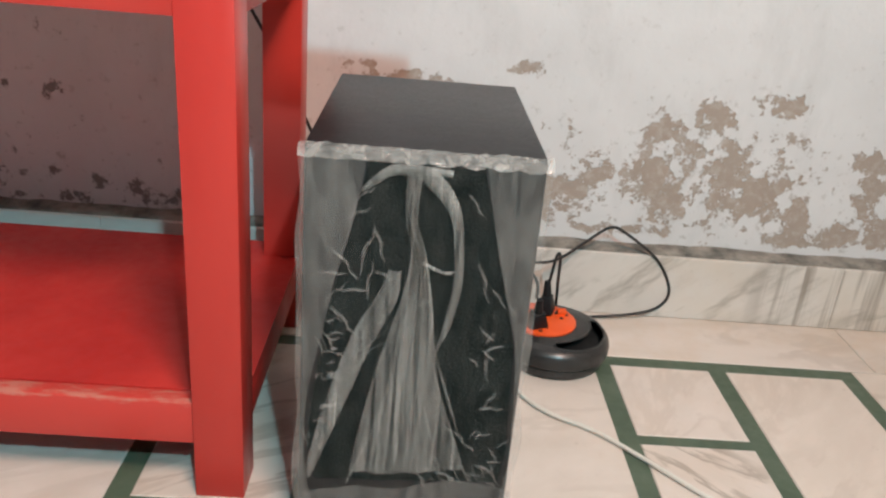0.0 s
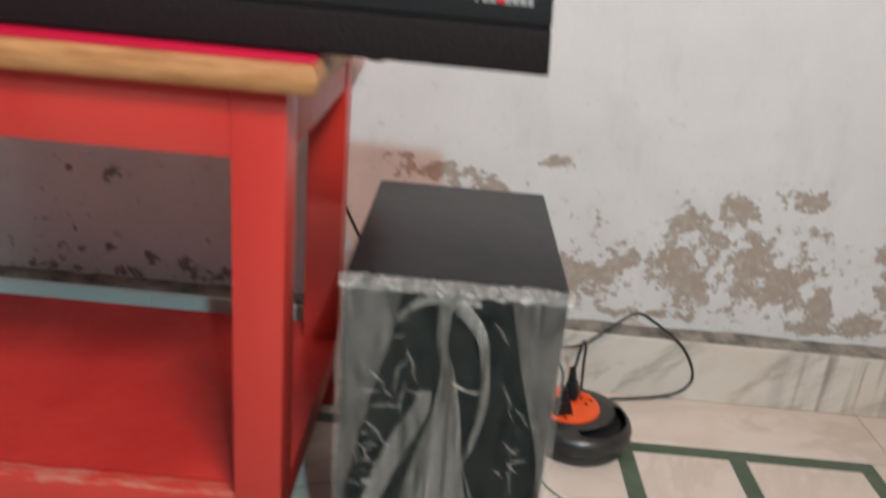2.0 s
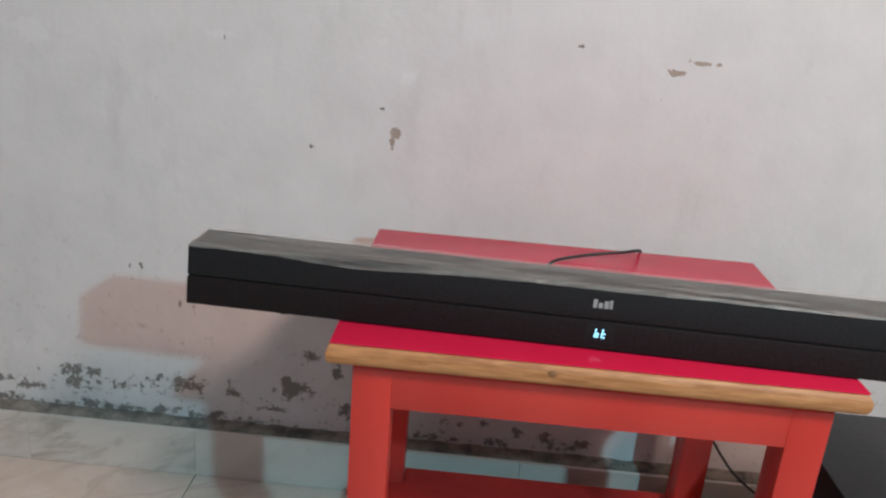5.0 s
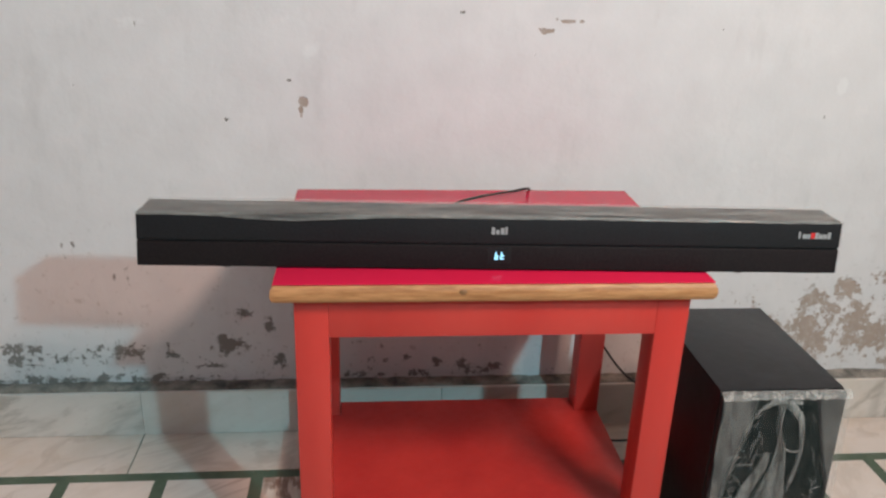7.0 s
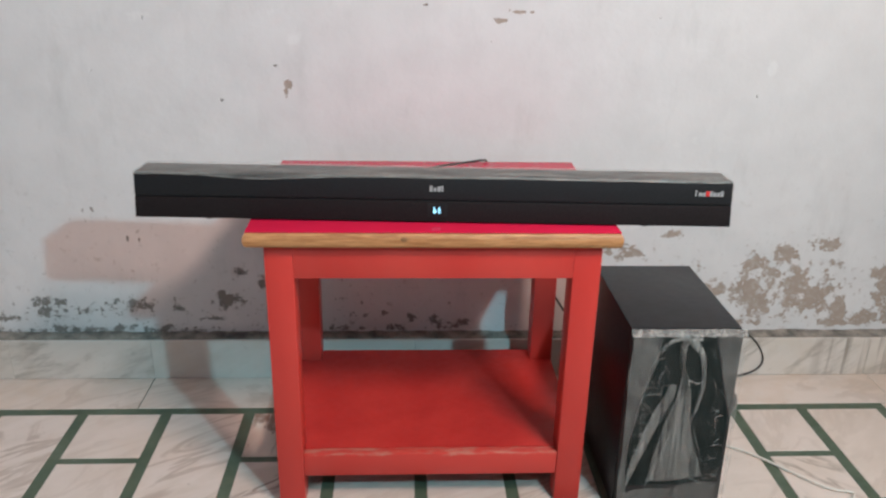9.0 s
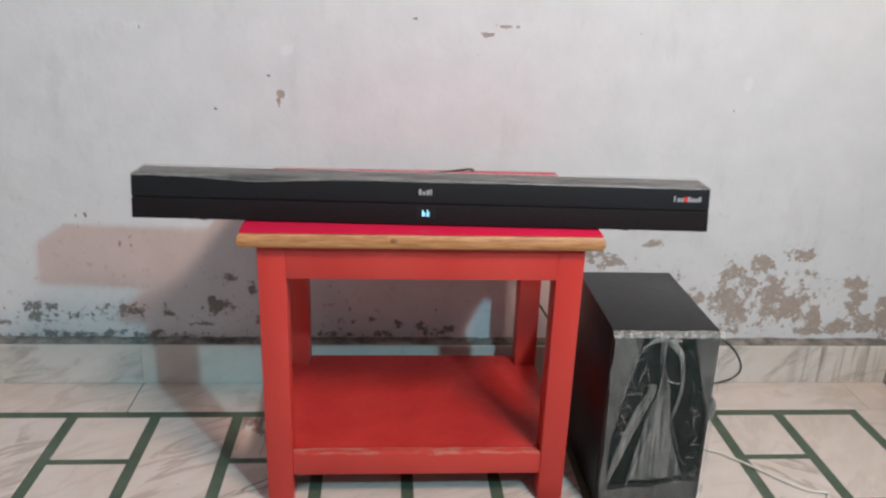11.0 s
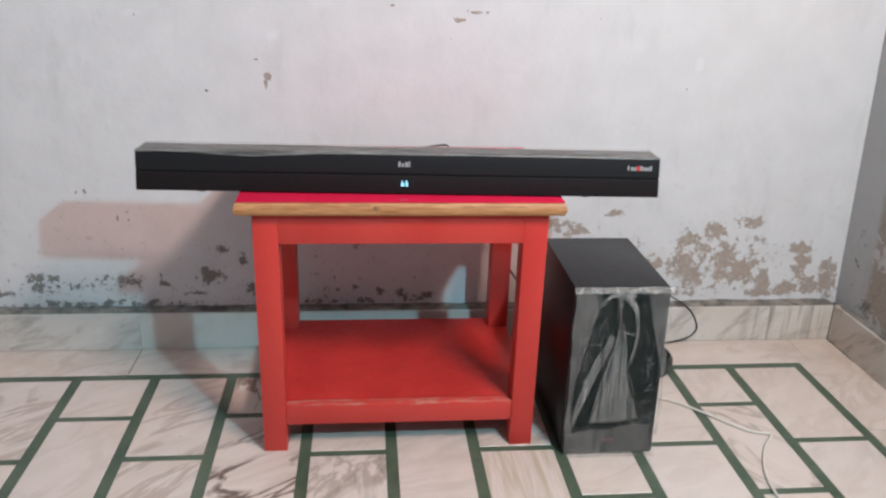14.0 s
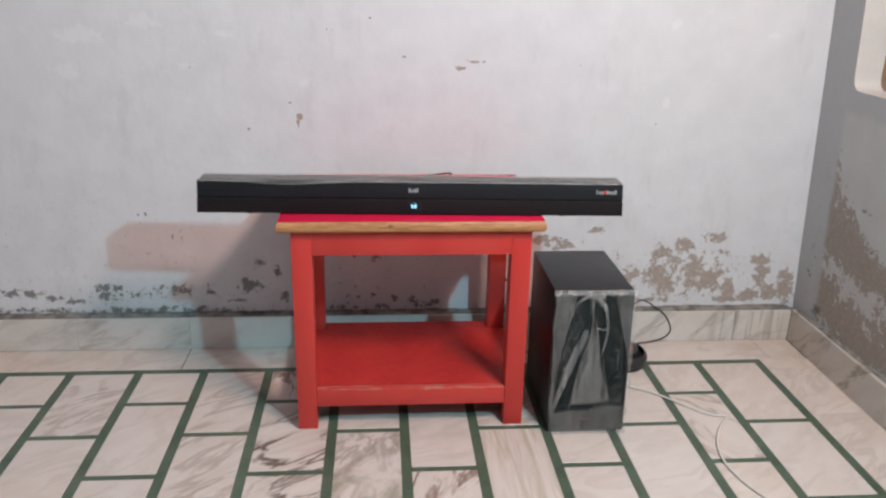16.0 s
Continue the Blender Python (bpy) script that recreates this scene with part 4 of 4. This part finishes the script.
# ---------------------------------------------------------------- extension reel and cables
def reel():
    cx, cy, r = 0.212, 0.912, 0.073
    t = thing("extension_reel", pose(cx, cy, 0), "round black extension reel with orange socket face, plugs in it", "extension cord")
    part("base", lathe([(r * 0.86, 0.0), (r * 0.92, 0.002), (r * 0.95, 0.009), (r * 0.94, 0.014)], 56), MAT_REEL, t)
    part("drum", lathe([(r * 0.88, 0.014), (r * 0.88, 0.020)], 48), MAT_HOLE_SHADE, t)
    outline = [(r * 0.97, 0.016), (r, 0.018), (r, 0.027), (r * 0.975, 0.033), (r * 0.91, 0.039), (r * 0.80, 0.043), (r * 0.60, 0.045)]
    steps = [(q, float(np.interp(q, [0.60 * r, 0.80 * r, 0.91 * r], [0.045, 0.043, 0.039]))) for q in np.linspace(r * 0.90, r * 0.61, 14)]
    bm = lathe(outline[:5] + steps + outline[6:], 112)

    def half(a):
        """Half the slot's width at an angle in degrees."""
        k = (a + 98) / 116
        return 0.0105 * math.sin(math.pi * (0.04 + 0.92 * k)) ** 0.45 if 0 < k < 1 else 0.0

    away = []
    for f in bm.faces:
        c = f.calc_center_median()
        if c.z > 0.038 and len(f.verts) == 4 and abs(math.hypot(c.x, c.y) - 0.0548) < half(math.degrees(math.atan2(c.y, c.x))):
            away.append(f)
    bmesh.ops.delete(bm, geom=away, context="FACES")
    body = part("body", bm, MAT_REEL, t)
    face = part("socket_face", lathe([(0.0445, 0.0400), (0.0445, 0.0470), (0.0425, 0.0480)], 48, (-0.016, 0.007)), MAT_ORANGE, t, "orange socket face")
    # holes are near-black pegs, their inner shade put into the colour
    for a in (20, 140, 260):
        for da, rr in ((-16, 0.026), (16, 0.026), (0, 0.036)):
            x, y = -0.016 + rr * math.cos(radians(a + da)), 0.007 + rr * math.sin(radians(a + da))
            part("socket_hole", lathe([(0.0026, 0.0470), (0.0026, 0.0486)], 10, (x, y)), MAT_HOLE_SHADE, face)
    part("switch", box(0.006, 0.018, 0.018, 0.028, 0.0475, 0.054, 0.001), MAT_ORANGE, face)
    # carrying slot in the rim: a near-black tray painted as its inner shade, and a rounded lip
    part("hand_slot", lathe([(r * 0.93, 0.024), (r * 0.93, 0.026)], 48), MAT_HOLE_SHADE, body, "near-black disc for the shade inside the carrying slot")
    lip = []
    for side, angles in ((1, range(-97, 18, 6)), (-1, range(17, -98, -6))):
        for a in angles:
            q = 0.0548 + side * half(a)
            lip.append((q * math.cos(radians(a)), q * math.sin(radians(a)), float(np.interp(q, [0.60 * r, 0.80 * r, 0.91 * r], [0.045, 0.043, 0.039]))))
    part("slot_rim", tube(lip + lip[:1], 0.0014, 8, 3), MAT_REEL, body)
    return t


reel()


def plug(m, name_label):
    t = thing("plug", m, name_label, "plug", "plugs in the extension reel")
    bm = box(-0.013, 0.013, -0.010, 0.010, 0.0, 0.024, 0.003, 2)
    for v in bm.verts:
        if v.co.z > 0.012:
            v.co.x *= 0.66
            v.co.y *= 0.75
    part("housing", bm, MAT_PLASTIC, t)
    part("strain_relief", lathe([(0.006, 0.022), (0.0055, 0.030), (0.004, 0.044)], 14), MAT_PLASTIC, t)
    return t


plug(pose(0.186, 0.898, 0.0480, 14, -8, 20), "black moulded plug upright in the orange reel")
plug(pose(0.204, 0.936, 0.0480, -6, 4, 70), "black moulded plug beside another in the orange reel")


def cable(name, points, radius, material, label, sides=10):
    bm = tube(points, radius, sides)
    return tagged(new(name, mesh_of(name, bm, material)), label, "cable")


cable("power_cable", [(0.203, 0.940, 0.090), (0.209, 0.945, 0.126), (0.216, 0.955, 0.118), (0.222, 0.975, 0.065), (0.235, 1.000, 0.010), (0.280, 1.012, 0.006), (0.345, 1.022, 0.010),
                      (0.385, 1.032, 0.020), (0.397, 1.037, 0.045), (0.372, 1.037, 0.090), (0.320, 1.036, 0.128), (0.295, 1.034, 0.136), (0.262, 1.025, 0.116), (0.215, 1.0, 0.094),
                      (0.150, 0.96, 0.104), (0.08, 0.90, 0.10), (0.06, 0.852, 0.10)], 0.0021, MAT_CABLE_B, "thin black power cable looping against the skirting")
cable("power_cable", [(0.180, 0.888, 0.090), (0.179, 0.893, 0.110), (0.168, 0.915, 0.116), (0.140, 0.935, 0.112), (0.09, 0.95, 0.10), (0.03, 0.96, 0.05), (-0.05, 0.97, 0.006), (-0.16, 1.01, 0.005)],
      0.0021, MAT_CABLE_B, "thin black power cable running behind the subwoofer")
cable("audio_cable", [(-0.43, 0.712, 0.555), (-0.425, 0.80, 0.53), (-0.418, 0.90, 0.5255), (-0.372, 0.936, 0.5285), (-0.330, 0.952, 0.531), (-0.302, 0.964, 0.5315), (-0.281, 0.984, 0.529), (-0.268, 1.010, 0.519), (-0.260, 1.028, 0.496),
                      (-0.235, 1.034, 0.44), (-0.200, 1.036, 0.392), (-0.160, 1.036, 0.32), (-0.122, 1.034, 0.242), (-0.095, 1.025, 0.195), (-0.055, 0.98, 0.150), (0.0, 0.90, 0.14), (0.02, 0.85, 0.16)],
      0.0022, MAT_CABLE_B, "thin black cable from the sound bar down to the subwoofer")
cable("mains_cable", [(0.150, 0.862, 0.012), (0.150, 0.845, 0.006), (0.165, 0.80, 0.004), (0.196, 0.766, 0.004), (0.249, 0.731, 0.004), (0.345, 0.630, 0.004), (0.385, 0.613, 0.004), (0.392, 0.604, 0.004), (0.360, 0.565, 0.004),
                      (0.327, 0.502, 0.004), (0.312, 0.440, 0.004), (0.314, 0.381, 0.004), (0.341, 0.30, 0.004), (0.42, 0.16, 0.004), (0.50, 0.0, 0.004), (0.52, -0.3, 0.004)],
      0.0025, MAT_CABLE_W, "off-white mains cable lying across the marble floor")


# ---------------------------------------------------------------- mortar line above the skirting
def mortar(name, a, b, normal):
    rng = random.Random(5)
    bm = bmesh.new()
    a, b, n = Vector(a), Vector(b), Vector(normal)
    rows = []
    count = 160
    for i in range(count + 1):
        p = a.lerp(b, i / count)
        k = noise.noise((p.x * 12, p.y * 12, 3.0))
        top = 0.006 + 0.0025 * k + 0.003 * rng.random()
        out = 0.027
        prof = [(0.0, top), (0.003, top * 0.8), (0.010, 0.006 + 0.003 * k), (out - 0.003, 0.003 + 0.001 * k), (out - 0.0008, 0.0), (out - 0.0008, -0.002)]
        rows.append([bm.verts.new(p + n * u + Vector((0, 0, w))) for u, w in prof])
    for p, q in zip(rows, rows[1:]):
        for k in range(5):
            bm.faces.new((p[k], p[k + 1], q[k + 1], q[k]))
    bmesh.ops.recalc_face_normals(bm, faces=bm.faces)
    return solid(name, bm, MAT_MORTAR, "dirty grey mortar line on top of the skirting", "trim", smooth=60)


SKH = 0.095
mortar("trim_north", (WEST, FY, SKH), (FX - 0.027, FY, SKH), (0, -1, 0))
mortar("trim_east", (FX, FY - 0.027, SKH), (FX, SOUTH, SKH), (-1, 0, 0))


# ---------------------------------------------------------------- skirting and floor, piece by piece
def piece_mesh(name, w, d, h, bevel, material):
    """A slab with its corner at the origin and its top edges eased."""
    bm = bmesh.new()
    b = bevel
    lo = [bm.verts.new(p) for p in ((0, 0, -h), (w, 0, -h), (w, d, -h), (0, d, -h))]
    mid = [bm.verts.new(p) for p in ((0, 0, -b), (w, 0, -b), (w, d, -b), (0, d, -b))]
    hi = [bm.verts.new(p) for p in ((b, b, 0), (w - b, b, 0), (w - b, d - b, 0), (b, d - b, 0))]
    for p, q in ((lo, mid), (mid, hi)):
        for i in range(4):
            bm.faces.new((p[i], p[(i + 1) % 4], q[(i + 1) % 4], q[i]))
    bm.faces.new(hi)
    return mesh_of(name, bm, material, 0)


PIECES = {}


def lay(name, x0, x1, y0, y1, z, parent, material, h=0.012, bevel=0.0012):
    key = (name, round(x1 - x0, 4), round(y1 - y0, 4), h, material.name)
    if key not in PIECES:
        PIECES[key] = piece_mesh(name, x1 - x0, y1 - y0, h, bevel, material)
    ob = new(name, PIECES[key])
    ob.location = (x0, y0, z)
    ob.parent = parent
    return ob


floor = solid("floor", box(WEST - 0.2, FX + 0.2, SOUTH - 0.2, FY + 0.2, -0.1, -0.0012), MAT_GREEN, "white marble pieces set between green stone strips", "floor")
ROW, CX, TOPY, SW, SH = 0.3045, 0.609, 0.905, 0.0115, 0.0085
lines = [0.609, 0.430, 0.277, 0.091, -0.067, -0.238, -0.405, -0.576, -0.7615, -0.9335, -1.1055, -1.2825]   # hand-laid strips, not quite even
while lines[-1] > WEST + 0.2:
    lines.append(lines[-1] - 0.172)
lines.append(WEST)
# the pieces with marked veins, by column from the east and row from the north
VEINED = {(7, 0): "flecked", (7, 1): "heavy", (7, 2): "heavy", (6, 1): "mottled", (6, 2): "diagonal", (5, 2): "flecked", (4, 0): "diagonal", (4, 1): "striped",
          (1, 1): "crossed", (8, 0): "diagonal", (8, 1): "diagonal", (10, 0): "diagonal"}
rng = random.Random(3)
for n, (x1, x0) in enumerate(zip(lines, lines[1:])):
    y_hi, k, row = TOPY - SW, (0.592 if n % 2 == 0 else 0.736), 0
    while y_hi > SOUTH + 0.05:
        veins = MARBLES.get(VEINED.get((n, row)) or (rng.choice(("diagonal", "crossed", "mottled")) if row > 2 and rng.random() < 0.25 else ""), MAT_MARBLE)
        lay("tile", x0 + SW, x1 - SW, max(SOUTH, k + SH), y_hi, 0.0, floor, veins)
        y_hi, k, row = k - SH, k - ROW, row + 1
edges = [SKX, 0.655, 0.05, -0.55, -1.000, -1.63, -2.24, WEST]
for xa, xb in zip(edges[1:], edges):
    gap = 0.0016 if xa == -1.000 else 0.0004      # one joint stands open
    lay("border_tile", xa + gap, xb - 0.0004, TOPY + SW, SKY + 0.01, 0.0, floor, MAT_BORDER)
cuts = [TOPY + SW - 0.001, 0.62, 0.02, -0.6, -1.2, -1.8, SOUTH]
for ya, yb in zip(cuts[1:], cuts):
    lay("border_tile", CX + SW, SKX + 0.01, ya + 0.0004, yb - 0.0004, 0.0, floor, MAT_BORDER)

skirt_n = solid("baseboard_north", box(WEST, FX, FY - 0.020, FY + 0.004, -0.002, SKH - 0.003), MAT_MORTAR, "white marble skirting slabs with grey veins", "baseboard")
cuts = [SKX, 0.645, 0.10, -0.41, -0.998, -1.307, -1.83, WEST]
for xa, xb in zip(cuts[1:], cuts):
    data = mesh_of("skirting_slab", box(0, xb - xa - 0.0005, SKY - FY, -0.004, 0.0, SKH, 0.0007, 1), MAT_SKIRT, 0)
    ob = new("skirting_slab", data)
    ob.location = (xa, FY, 0.0005)
    ob.parent = skirt_n
skirt_e = solid("baseboard_east", box(FX - 0.020, FX + 0.004, SOUTH, SKY, -0.002, SKH - 0.003), MAT_MORTAR, "grey marble skirting slabs with brown veins", "baseboard")
cuts = [SKY, 0.50, -0.10, -0.70, -1.30, -1.90, SOUTH]
for ya, yb in zip(cuts[1:], cuts):
    data = mesh_of("skirting_slab", box(SKX - FX, -0.004, 0, yb - ya - 0.0005, 0.0, SKH + 0.004, 0.0008, 1), MAT_SKIRT_E, 0)
    ob = new("skirting_slab", data)
    ob.location = (FX, ya, 0.0005)
    ob.parent = skirt_e
